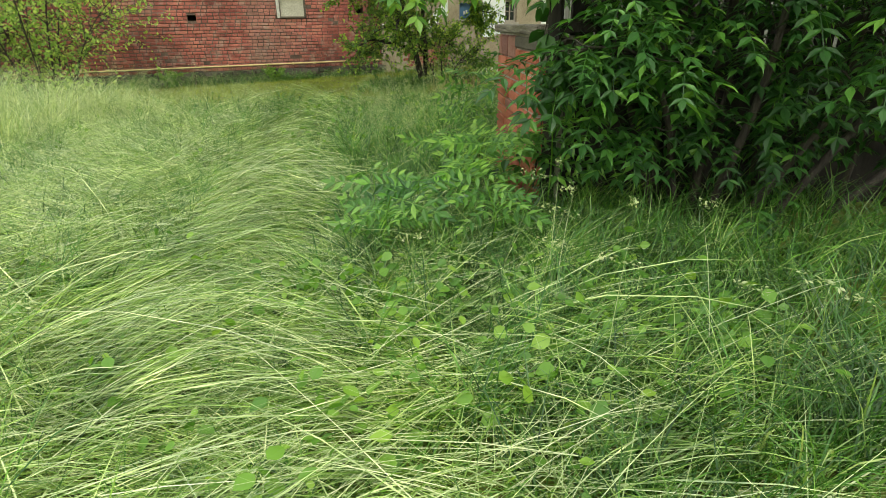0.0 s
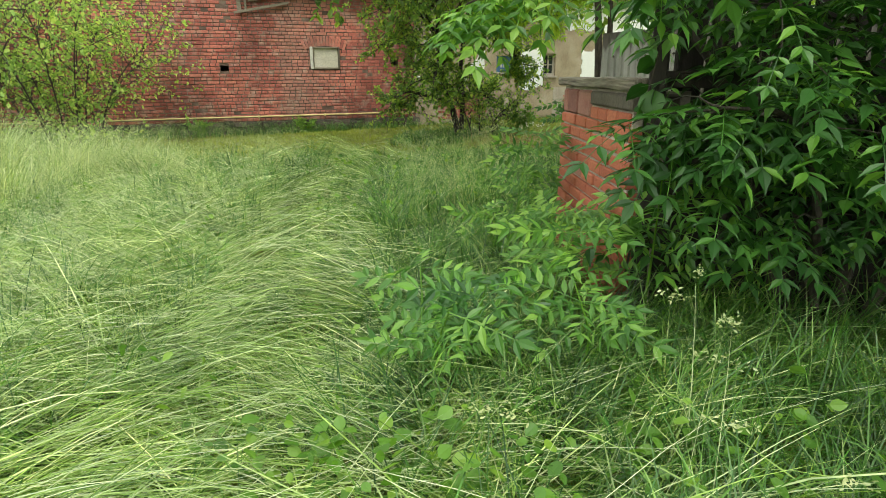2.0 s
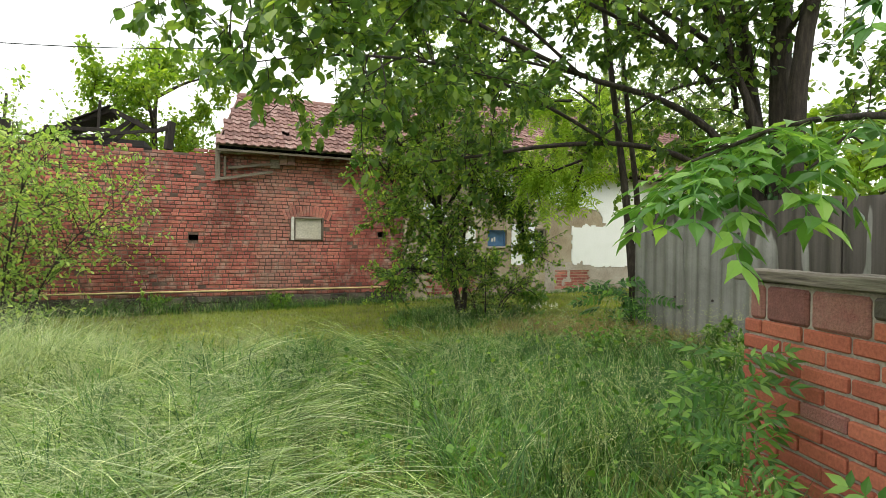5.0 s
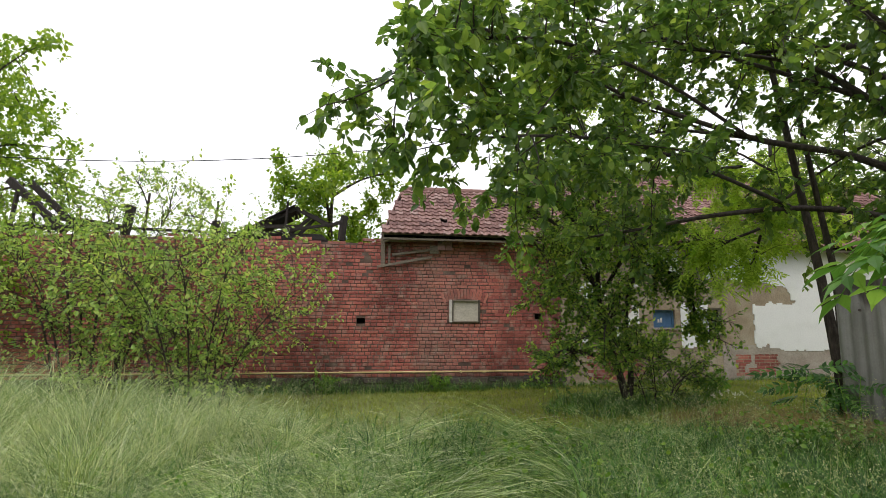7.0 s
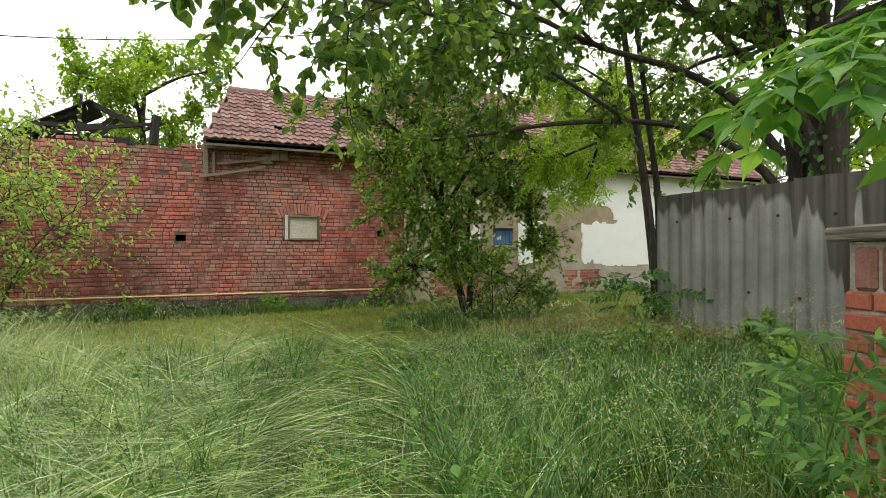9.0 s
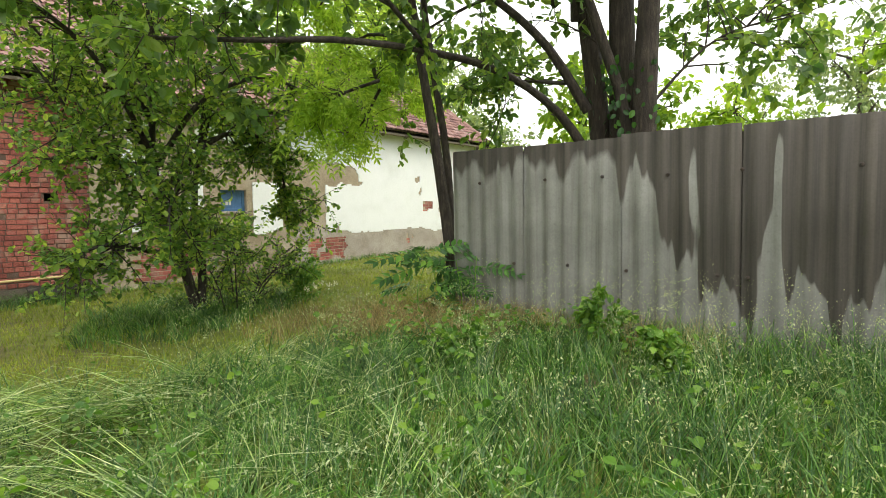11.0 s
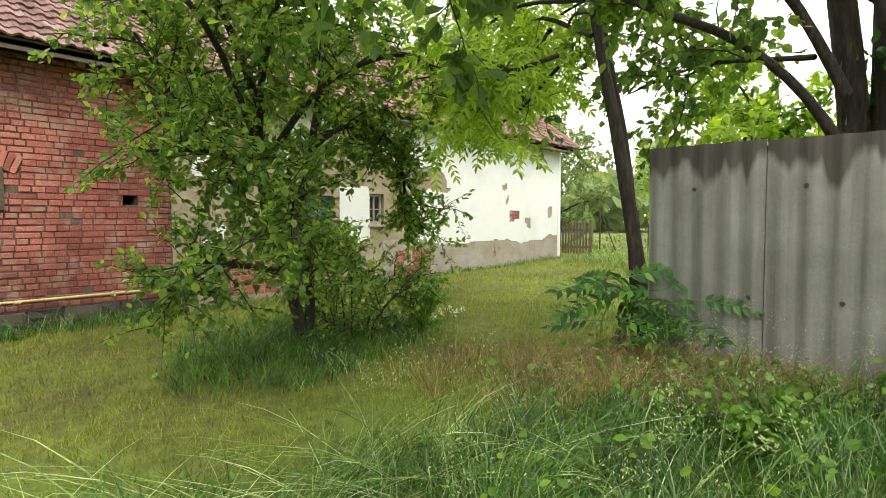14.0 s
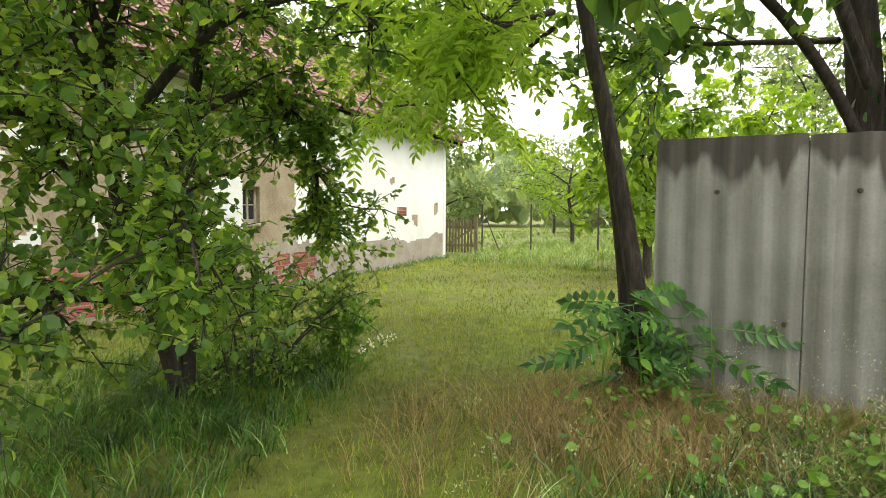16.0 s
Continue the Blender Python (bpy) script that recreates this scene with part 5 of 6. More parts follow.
plant("ash_shrub", "dense dark green ash shrub overgrowing the ruined shed", "shrub", (2.95, 2.45, 0.04), ash, as1,
      [whorls(rng, as1, 5, 0.25, PIN, (1.0,), 0.35), whorls(rng, as1, 3, 0.22, PIN, (0.5,), 0.45), whorls(rng, ash, 7, 0.30, PIN_BIG, (1.0, 0.8, 0.6), 0.3)], m_bark_dark, m_leaf_ash)
plant("ash_sapling", "arching ash sapling leaning out over the brick parapet", "sapling", (2.9, 2.6, 0.04), [over], [],
      [whorls(rng, [over], 7, 0.34, pinnate(4, 0.36, 0.36, True), (1.0, 0.92, 0.84, 0.76, 0.66, 0.56), 0.3)], m_bark_dark, m_leaf_sapling)


def feather_sapling(label, base, height, count, size, seed, leafmat, template, spread=0.5, mat=None):
    """A young plant with a bare stem and a rosette of large feather leaves."""
    g = np.random.default_rng(seed)
    b = np.array([base[0], base[1], float(ground_z(*base))])
    st = [limb([b - (0, 0, 0.05), b + (g.normal() * 0.04, g.normal() * 0.04, height * 0.5), b + (g.normal() * 0.08, g.normal() * 0.08, height)], 0.009, 0.003, 8)]
    f = 0.40 + 0.60 * g.random(count) ** 0.6
    pos = st[0][0][np.minimum(np.round(f * 7).astype(int), 7)]
    a = np.arange(count) * 2.4 + g.random(count)
    hd = np.stack([np.cos(a), np.sin(a), 0.4 * (f - 0.5) + 0.14 * g.normal(size=count)], -1)
    V, F = scatter(*template, pos, hd, np.tile((-0.55, -0.45, 0.8), (count, 1)) + g.normal(size=(count, 3)) * 0.25, size * (0.75 + 0.5 * g.random(count)))
    return plant("ash_sapling", label, "sapling", tuple(b), st, [], [(V, F)], m_weed, leafmat, "", 5)


for x, y, h, c, s, sd in ((0.82, 2.48, 0.52, 16, 0.22, 1), (1.08, 2.7, 0.55, 18, 0.23, 2), (1.38, 2.5, 0.52, 16, 0.23, 3), (0.92, 2.85, 0.52, 14, 0.22, 5), (1.55, 2.8, 0.62, 18, 0.25, 15)):
    feather_sapling("young ash sapling with bright drooping leaflets in tall grass", (x, y), h, c, s, sd, m_leaf_sapling if sd != 2 else m_leaf_ash, PIN_BIG)
for x, y, h, c, s, sd in ((1.85, 3.95, 0.45, 16, 0.20, 6), (2.16, 4.34, 0.88, 30, 0.21, 19), (2.02, 4.12, 0.62, 20, 0.20, 20), (1.9, 3.5, 0.55, 22, 0.22, 7), (1.75, 3.2, 0.55, 18, 0.22, 16), (2.0, 2.75, 0.85, 24, 0.25, 17)):
    feather_sapling("young ash sapling growing against the brick parapet", (x, y), h, c, s, sd, m_leaf_sapling, PIN_BIG)
PIN_LONG = pinnate(6, 0.42, 0.26, True)
for x, y, h, c, s, sd in ((5.58, 8.80, 0.78, 11, 0.47, 9), (5.62, 8.55, 0.70, 7, 0.40, 10), (5.48, 8.98, 0.74, 8, 0.46, 11), (5.64, 8.35, 0.74, 4, 0.4, 12)):
    feather_sapling("young feather-leaved shoot at the foot of the slender trunks", (x, y), h, c, s, sd, m_leaf_ash, PIN_LONG)


leafy_shrub("nettle_clump", "clump of tall green weeds at the foot of the fence", (5.4, 6.95), 0.42, 0.22, 6, 81, m_weed, m_weed, 0.06, 8, category="weed", n1=6, n2=2, template=(LEAF, LEAF_T), group="weeds by the fence")
leafy_shrub("nettle_clump", "clump of tall green weeds in the grass by the fence", (4.7, 6.2), 0.34, 0.2, 5, 82, m_weed, m_weed, 0.06, 8, category="weed", n1=6, n2=2, template=(LEAF, LEAF_T), group="weeds by the fence")
leafy_shrub("nettle_clump", "clump of tall green weeds in the grass by the fence", (4.3, 7.6), 0.32, 0.2, 5, 83, m_weed, m_weed, 0.06, 8, category="weed", n1=6, n2=2, template=(LEAF, LEAF_T), group="weeds by the fence")
leafy_shrub("nettle_clump", "clump of tall green weeds below the brick wall", (-0.6, 14.6), 0.34, 0.3, 6, 84, m_weed, m_weed, 0.05, 5, category="weed", n1=6, n2=2, group="weeds by the wall")
leafy_shrub("nettle_clump", "clump of tall green weeds below the brick wall", (1.7, 14.65), 0.28, 0.3, 6, 85, m_weed, m_weed, 0.05, 5, category="weed", n1=6, n2=2, group="weeds by the wall")
leafy_shrub("nettle_clump", "clump of tall green weeds beside the plum tree", (5.75, 11.35), 0.55, 0.35, 8, 86, m_weed, m_weed, 0.06, 7, category="weed", n1=6, n2=2, group="weeds by the tree")

# climbing vine with heart-shaped leaves at the corner of the parapet
rng = np.random.default_rng(46)
vine = [limb([(2.0, 2.9, 0.3), (2.02, 2.86, 0.8), (1.98, 2.84, 1.15), (2.05, 2.86, 1.45)], 0.006, 0.003), limb([(2.02, 2.88, 0.6), (2.15, 2.75, 1.0), (2.35, 2.62, 1.3), (2.6, 2.5, 1.38)], 0.006, 0.003)]
plant("climbing_vine", "climbing vine with heart-shaped leaves on the shed corner", "vine", (2.0, 2.9, 0.2), vine, [], [leaves_on(rng, vine, 17, 0.105, (LEAF * (1.5, 1, 1), LEAF_T), 0.9, 0.1)], m_bark, m_leaf_ash, "", 5)

# ivy round the foot of the slender trunks
n = 170
a = rng.random(n) * 6.283
pos = np.stack([5.84 + (0.13 + 0.08 * rng.random(n)) * np.cos(a), 8.84 + (0.13 + 0.08 * rng.random(n)) * np.sin(a), 0.15 + 0.5 * rng.random(n)], -1)
V, F = scatter(LEAF * (1.3, 1, 1), LEAF_T, pos, unit(rng.normal(size=(n, 3)) * 0.5 + (0, 0, -1.0)), np.stack([np.cos(a), np.sin(a), 0.3 + 0 * a], -1), 0.05 + 0.04 * rng.random(n))
tagged(part("ivy", fast_mesh("ivy", V, F), m_leaf_ash), "ivy leaves round the foot of the slender trunks", "ivy", kind="stuff")

# small white flowers beside the plum tree
flower = tagged(new("white_flower"), "small white-flowering weed beside the plum tree", "flower")
st = [limb([(5.55 + 0.1 * i, 11.0 + 0.07 * i, 0.05), (5.56 + 0.11 * i, 11.0, 0.2), (5.57 + 0.12 * i, 10.98, 0.32 + 0.03 * (i % 3))], 0.003, 0.002, 5) for i in range(5)]
for line in st:
    part("stem", fast_mesh("stem", *tubes([line], 4)), m_weed, flower)
    p = line[0][-1]
    part("blossom", fast_mesh("blossom", *scatter(LEAF * (1.3, 1, 1), LEAF_T, np.tile(p, (14, 1)) + rng.normal(size=(14, 3)) * 0.02, unit(rng.normal(size=(14, 3))), unit(rng.normal(size=(14, 3)) + (0, 0, 1)), 0.022 + 0.01 * rng.random(14))), m_petal, flower, "white petals")

# cream umbels among the weeds at the foot of the fence
for ux, uy, uh in ((5.40, 8.25, 0.34), (5.30, 8.05, 0.27), (5.52, 8.12, 0.38), (5.22, 8.42, 0.24)):
    umbel = tagged(new("hogweed"), "withered weed with a cream flower umbel by the fence", "weed", "umbels by the fence")
    gz = float(ground_z(ux, uy))
    part("stem", fast_mesh("stem", *tubes([limb([(ux, uy, gz - 0.02), (ux - 0.02, uy + 0.01, gz + uh * 0.6), (ux - 0.05, uy, gz + uh)], 0.004, 0.0025, 6)], 5)), m_dry, umbel)
    for k in range(6):
        a = k * 1.047 + ux
        hx, hy, hz = ux - 0.05 + 0.04 * math.cos(a), uy + 0.04 * math.sin(a), gz + uh + 0.03
        part("ray", fast_mesh("ray", *tubes([(np.array([(ux - 0.05, uy, gz + uh - 0.005), (hx, hy, hz)]), np.full(2, 0.0015))], 4)), m_dry, umbel)
        part("blossom", fast_mesh("blossom", *scatter(LEAF_S, LEAF_S_T, np.array([hx, hy, hz]) + rng.normal(size=(9, 3)) * (0.010, 0.010, 0.004), unit(rng.normal(size=(9, 3)) * (1, 1, 0.2)), np.tile((0, 0, 1.0), (9, 1)), 0.010 + 0.005 * rng.random(9))), m_seed, umbel)

# ---- background trees ----
def far_tree(name, label, base, height, width, seed, leafmat, leaf=0.16, per=14, n1=9, n2=5, trunk=0.16, low=0.25):
    g = np.random.default_rng(seed)
    b = np.array([base[0], base[1], 0.0])
    st = [limb([b - (0, 0, 0.2), b + (0.1, 0, height * 0.3), b + (-0.1, 0.1, height * 0.65), b + (0, 0, height * 0.95)], trunk, 0.03, 14)]
    big = []
    for i in range(n1):
        f = low + (0.95 - low) * i / (n1 - 1)
        p = st[0][0][int(f * 13)]
        a = i * 2.4 + g.random()
        reach = width * (0.55 + 0.45 * math.sin(min(1.0, (f - low + 0.12) / 0.6) * 2.2)) * (0.7 + 0.5 * g.random())
        d = np.array([math.cos(a), math.sin(a), 0])
        big.append(limb([p, p + d * reach * 0.5 + (0, 0, reach * 0.25), p + d * reach + (0, 0, reach * 0.35)], trunk * 0.35, 0.012, 7))
    a1 = shoots(g, big + [st[0]], n2 + 3, width * 0.5, 0.012, 0.25, 0.25, 0.3)
    a2 = shoots(g, a1, n2, width * 0.25, 0.006, 0.1, 0.35, 0.2, 4)
    return plant(name, label, "tree", tuple(b), st, big + a1, [leaves_on(g, a2, per, leaf, jitter=0.06), leaves_on(g, a1, per, leaf, jitter=0.06)], m_bark, leafmat, "", 6)


far_tree("garden_tree", "light green tree growing behind the collapsed roof", (-0.7, 18.6), 6.2, 1.8, 51, m_leaf_light, 0.115, 24, 12, 6)
far_tree("garden_tree", "tall light green tree behind the end of the brick wall", (-10.3, 18.6), 8.6, 2.6, 52, m_leaf_light, 0.15, 16, 12, 6)
far_tree("garden_tree", "young light green tree behind the brick wall", (-5.2, 17.4), 4.9, 1.2, 57, m_leaf_shrub, 0.07, 9, 8, 4, 0.06)
far_tree("garden_tree", "young light green tree behind the brick wall", (-3.6, 17.6), 4.8, 1.1, 58, m_leaf_shrub, 0.07, 9, 8, 4, 0.06)
far_tree("apple_tree", "small round apple tree in the meadow beyond the fence", (21.0, 12.9), 3.3, 1.7, 53, m_leaf_light, 0.10, 9, 9, 5, 0.09, 0.42)
# the farther trees wear the green with haze painted in
for i, (x, y, h, w, mt) in enumerate(((20.5, 20.5, 9.0, 3.4, m_leaf_hazed), (27, 24, 9, 3.8, m_leaf_hazed), (34, 17, 4.6, 3.2, m_leaf_hazed), (31, 9.5, 5.5, 3.2, m_leaf_hazed), (38, 2, 10, 4.5, m_leaf_hazed), (25, 5.5, 7.5, 3.2, m_leaf_hazed), (15.5, 7.6, 3.4, 1.6, m_leaf_light), (13.0, 9.6, 4.0, 1.5, m_leaf_light),
                                 (24, -2.5, 8.0, 3.4, m_leaf_hazed), (12.8, 3.2, 4.2, 1.8, m_leaf_light), (30, -9, 10, 4.5, m_leaf_hazed), (18.5, 16.8, 4.5, 2.0, m_leaf_hazed), (20, 25, 10, 3.6, m_leaf_hazed))):
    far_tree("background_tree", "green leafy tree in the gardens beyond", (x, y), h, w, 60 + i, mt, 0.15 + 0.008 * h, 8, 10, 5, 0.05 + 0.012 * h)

# distant woods, too far to tell trees apart
rng = np.random.default_rng(90)
n = 15000
a = rng.random(n) * 6.283
rad = 62 + 26 * rng.random(n)
top = 6 + 2.2 * np.sin(a * 7) + 1.6 * np.sin(a * 19 + 1) + 1.2 * np.sin(a * 43)
pos = np.stack([4 + rad * np.cos(a), 8 + rad * np.sin(a), np.clip(top, 3, 30) * rng.random(n) ** 0.7], -1)
V, F = scatter(LEAF_S, LEAF_S_T, pos, unit(rng.normal(size=(n, 3))), unit(rng.normal(size=(n, 3))), 1.9 + 1.5 * rng.random(n))
tagged(part("woods", fast_mesh("woods", V, F), m_leaf_hazed), "distant green woods round the gardens", "woods", kind="stuff")

# ---- gate and wire fence beside the house ----
gate = tagged(new("picket_gate"), "low weathered wooden picket gate beside the house corner", "gate")
GX0 = 16.2
for i in range(9):
    y = 15.32 - i * 0.095
    part("picket", boxed(GX0 - 0.012, GX0 + 0.012, y - 0.03, y + 0.03, 0.38, 1.30 + 0.02 * math.sin(i * 2.1), None, 0.004), m_gate, gate)
for zz in (0.58, 1.08):
    part("rail", boxed(GX0 + 0.014, GX0 + 0.045, 14.50, 15.38, zz - 0.035, zz + 0.035, None, 0.004), m_gate, gate)
part("brace", plank((GX0 + 0.05, 15.3, 0.6), (GX0 + 0.05, 14.55, 1.05), 0.025, 0.06), m_gate, gate)
part("gate_post", boxed(GX0 - 0.05, GX0 + 0.05, 14.37, 14.47, 0.2, 1.38, None, 0.006), m_gate, gate)
mesh_fence = tagged(new("wire_fence"), "rusty wire mesh fence on thin iron posts", "fence")
for y in (14.76, 13.25, 11.35, 9.4, 7.5):
    part("post", fast_mesh("post", *tubes([(np.array([(17.5, y, 0.1), (17.5, y, 1.76)]), np.full(2, 0.025))], 6)), m_metal, mesh_fence)
part("strut", plank((17.5, 14.2, 0.35), (17.5, 14.7, 1.5), 0.03, 0.03), m_metal, mesh_fence)
wires = []
for k in range(-22, 140):
    y = 7.5 + k * 0.0675
    for s in (1, -1):
        a0, a1 = (y, 0.35), (y + s * 1.2, 1.55)
        if 7.4 < min(a0[0], a1[0]) and max(a0[0], a1[0]) < 14.85:
            wires.append((np.array([(17.5, *a0), (17.5, *a1)]), np.full(2, 0.0016)))
for zz in (0.36, 0.95, 1.55):
    wires.append((np.array([(17.5, 7.5, zz), (17.5, 14.76, zz)]), np.full(2, 0.003)))
wm = part("wire_mesh", fast_mesh("wire_mesh", *tubes(wires, 3)), m_metal, mesh_fence)
wm["kind"] = "stuff"


# ---- grass ----
EDGE_X = [-14, -4, -3, -1.5, 0.8, 2, 3, 4, 5, 6, 9, 13.5, 15]
EDGE_Y = [12.9, 12.4, 11.4, 10.2, 9.3, 9.2, 8.9, 8.5, 8.6, 8.6, 8.6, 8.6, 8.6]


def wob(x, y, s):
    return np.sin(x * s + 1.3 * np.sin(y * s * 0.7)) * np.cos(y * s * 0.9 + 1.1 * np.sin(x * s * 0.6))


def blades(rng, x, y, length, width, heading, th0, th1, seg=4):
    """Curved tapering blades: th0 and th1 are the angles from upright at foot and tip."""
    n = len(x)
    z = ground_z(x, y) - 0.01
    s = np.linspace(0, 1, seg + 1)
    th = th0[:, None] + (th1 - th0)[:, None] * s[None, :-1]
    step = (length / seg)[:, None]
    h = np.concatenate([np.zeros((n, 1)), np.cumsum(np.sin(th) * step, 1)], 1)
    v = np.concatenate([np.zeros((n, 1)), np.cumsum(np.cos(th) * step, 1)], 1)
    v = np.maximum(v, 0.012 + 0.02 * s[None] * rng.random((n, 1)))
    dx, dy = np.cos(heading), np.sin(heading)
    cx, cy, cz = x[:, None] + dx[:, None] * h, y[:, None] + dy[:, None] * h, z[:, None] + v
    tw = rng.normal(size=n) * 0.5
    wx, wy, wz = -dy * np.cos(tw), dx * np.cos(tw), np.sin(tw)
    wd = width[:, None] * np.array([0.8, 1.0, 0.85, 0.55, 0.3])[None, :seg] if seg == 4 else width[:, None] * np.linspace(1, 0.5, seg)[None]
    left = np.stack([cx[:, :seg] - wx[:, None] * wd / 2, cy[:, :seg] - wy[:, None] * wd / 2, cz[:, :seg] - wz[:, None] * wd / 2], -1)
    right = np.stack([cx[:, :seg] + wx[:, None] * wd / 2, cy[:, :seg] + wy[:, None] * wd / 2, cz[:, :seg] + wz[:, None] * wd / 2], -1)
    tip = np.stack([cx[:, seg], cy[:, seg], cz[:, seg]], -1)[:, None]
    V = np.concatenate([np.stack([left, right], 2).reshape(n, 2 * seg, 3), tip], 1)
    T = []
    for i in range(seg - 1):
        T += [(2 * i, 2 * i + 1, 2 * i + 2), (2 * i + 1, 2 * i + 3, 2 * i + 2)]
    T.append((2 * seg - 2, 2 * seg - 1, 2 * seg))
    k = 2 * seg + 1
    F = np.array(T)[None] + (np.arange(n) * k)[:, None, None]
    return V.reshape(-1, 3), F.reshape(-1, 3), tip[:, 0]


def field(rng, x0, x1, y0, y1, per_m2):
    n = int((x1 - x0) * (y1 - y0) * per_m2)
    return x0 + (x1 - x0) * rng.random(n), y0 + (y1 - y0) * rng.random(n)


def is_lawn(x, y, rng):
    return y + 0.35 * wob(x, y, 2.1) + rng.normal(size=len(x)) * 0.18 > np.interp(x, EDGE_X, EDGE_Y)


def free(x, y):
    """Where nothing is built."""
    d = (x - 2.13) * along.y - (y - 3.12) * along.x
    inside = (np.abs(d) < 0.30) & (y > 2.9) & (y < 4.8)
    return ~inside & (y < WALL_Y - 0.05) | (y > 22)


def stuff(name, label, category, arrays, material):
    V, F, off = [], [], 0
    for v, f in arrays:
        V.append(v)
        F.append(f + off)
        off += len(v)
    ob = part(name, fast_mesh(name, np.concatenate(V), np.concatenate(F)), material)
    return tagged(ob, label, category, kind="stuff")


TRACK_Y = [-2, 0, 0.5, 1.3, 2.5, 2.9, 3.6, 5.9, 7.0, 8.2, 8.7]
TRACK_X = [0.0, 0.1, 0.25, 0.0, -0.12, 0.24, 0.36, 0.89, 1.1, 1.65, 1.9]
rng = np.random.default_rng(70)
laid, fresh, dry, meadow = [], [], [], []


def tufted(x, y, size, spread):
    """Draw the points together into tufts of that many."""
    k = max(1, len(x) // size)
    i = rng.integers(0, k, len(x))
    return x[i] + rng.normal(size=len(x)) * spread, y[i] + rng.normal(size=len(x)) * spread, i, k


def grow(x, y, kind, scale=1.0, wide=1.0):
    x, y, tuft, k = tufted(x, y, 14 if kind == "laid" else 9, 0.045)
    n = len(x)
    turn, tall = rng.normal(size=k)[tuft], (0.65 + 0.6 * rng.random(k) ** 1.5)[tuft]
    # trodden track down the middle
    track = np.interp(y, TRACK_Y, TRACK_X)
    tall = tall * np.where((np.abs(x - track) < 0.5) & (y < 8.7), 0.5, 1.0)
    seg = 4 if wide < 1.25 else 3
    base = 0.5 * wob(x, y, 0.55) + 0.35 * wob(x + 7, y, 1.4)
    if kind == "laid":
        hd = 2.72 + 0.45 * base + turn * 0.36 + rng.normal(size=n) * 0.42
        hd = np.where(np.sin(turn * 40) > 0.1, hd + 3.14, hd)
        ln = (0.62 + 0.5 * rng.random(n)) * scale * tall
        w = (0.0034 + 0.0030 * rng.random(n)) * wide
        V, F, tip = blades(rng, x, y, ln, w, hd, 0.80 + 0.45 * rng.random(k)[tuft] + 0.12 * rng.random(n), 1.42 + 0.4 * rng.random(n), seg)
        laid.append((V, F))
    elif kind in ("fresh", "meadow"):
        hd = turn * 2.0 + rng.normal(size=n) * 0.7
        ln = (0.28 + 0.30 * rng.random(n)) * scale * tall * np.where(x > 1.5, np.interp(y, [5.5, 7], [1.0, 0.8]), np.interp(y, [4, 7, 9.5], [1.0, 1.2, 1.25]))
        w = (0.0045 + 0.0035 * rng.random(n)) * wide
        V, F, tip = blades(rng, x, y, ln, w, hd, 0.1 + 0.4 * rng.random(n), 1.0 + 1.2 * rng.random(n), seg)
        (fresh if kind == "fresh" else meadow).append((V, F))
    else:
        hd = rng.random(n) * 6.283
        V, F, tip = blades(rng, x, y, (0.2 + 0.3 * rng.random(n)) * scale, (0.003 + 0.002 * rng.random(n)) * wide, hd, 0.2 + 0.4 * rng.random(n), 0.9 + 1.1 * rng.random(n), 3)
        dry.append((V, F))
    return tip


def sow(x0, x1, y0, y1, density, wide=1.0):
    x, y = field(rng, x0, x1, y0, y1, density)
    ok = ~is_lawn(x, y, rng) & free(x, y)
    x, y = x[ok], y[ok]
    # pale laid grass fills the open middle; fresh upright grass the strip along shed and fence
    fence_side = np.interp(y, [-2, 1.0, 2.6, 4.5, 7, 9], [0.75, 0.75, 0.45, 0.55, 1.6, 2.6])
    p_laid = 1 / (1 + np.exp((x + 0.35 * wob(x, y, 1.3) - fence_side) * 1.7)) * np.interp(y, [0, 6, 9, 11], [0.86, 0.8, 0.6, 0.45])
    pick = rng.random(len(x)) < p_laid
    grow(x[pick], y[pick], "laid", 1.0, wide)
    grow(x[~pick], y[~pick], "fresh", 1.0, wide)


sow(-3.2, 2.6, 0.4, 4.5, 2500, 1.0)
sow(2.6, 4.0, 0.4, 4.5, 720, 1.5)
sow(4.0, 5.2, 0.4, 4.5, 150, 1.9)
sow(-3.5, 5.7, 4.5, 7.5, 1200, 1.3)
sow(-6.5, 0.8, 7.5, 10.8, 560, 2.0)
sow(0.8, 5.7, 7.5, 9.4, 1300, 1.15)
sow(0.8, 5.7, 9.4, 10.8, 560, 1.8)
sow(-9.5, -3.2, 1.0, 7.5, 330, 2.1)
sow(-9, 0.5, 10.8, 13.6, 340, 2.0)
sow(-3, 5, -2, 0.4, 260, 1.8)
sow(6.0, 20, 2, 8.8, 25, 4.0)

# meadow beyond the garden, strips at wall, fence and trees
for x0, x1, y0, y1, d, sc, wd in ((13.8, 24, 8.6, 14.3, 170, 0.9, 3.0), (16.3, 45, -6, 22, 22, 0.7, 8.0), (4.7, 15.4, 14.7, 14.97, 700, 0.45, 1.3), (-9, 4.6, 14.45, 14.93, 800, 0.75, 1.4)):
    x, y = field(rng, x0, x1, y0, y1, d)
    grow(x, y, "meadow" if x0 > 13 else "fresh", sc, wd)
for cx, cy, r, nn, sc in ((4.6, 11.9, 1.25, 3600, 0.66), (3.8, 11.4, 0.9, 1600, 0.6), (5.4, 12.1, 0.9, 1200, 0.5), (-3.6, 12.8, 1.6, 1800, 0.8)):
    a, q = rng.random(nn) * 6.283, np.sqrt(rng.random(nn)) * r
    grow(cx + q * np.cos(a), cy + q * np.sin(a), "fresh", sc, 1.4)
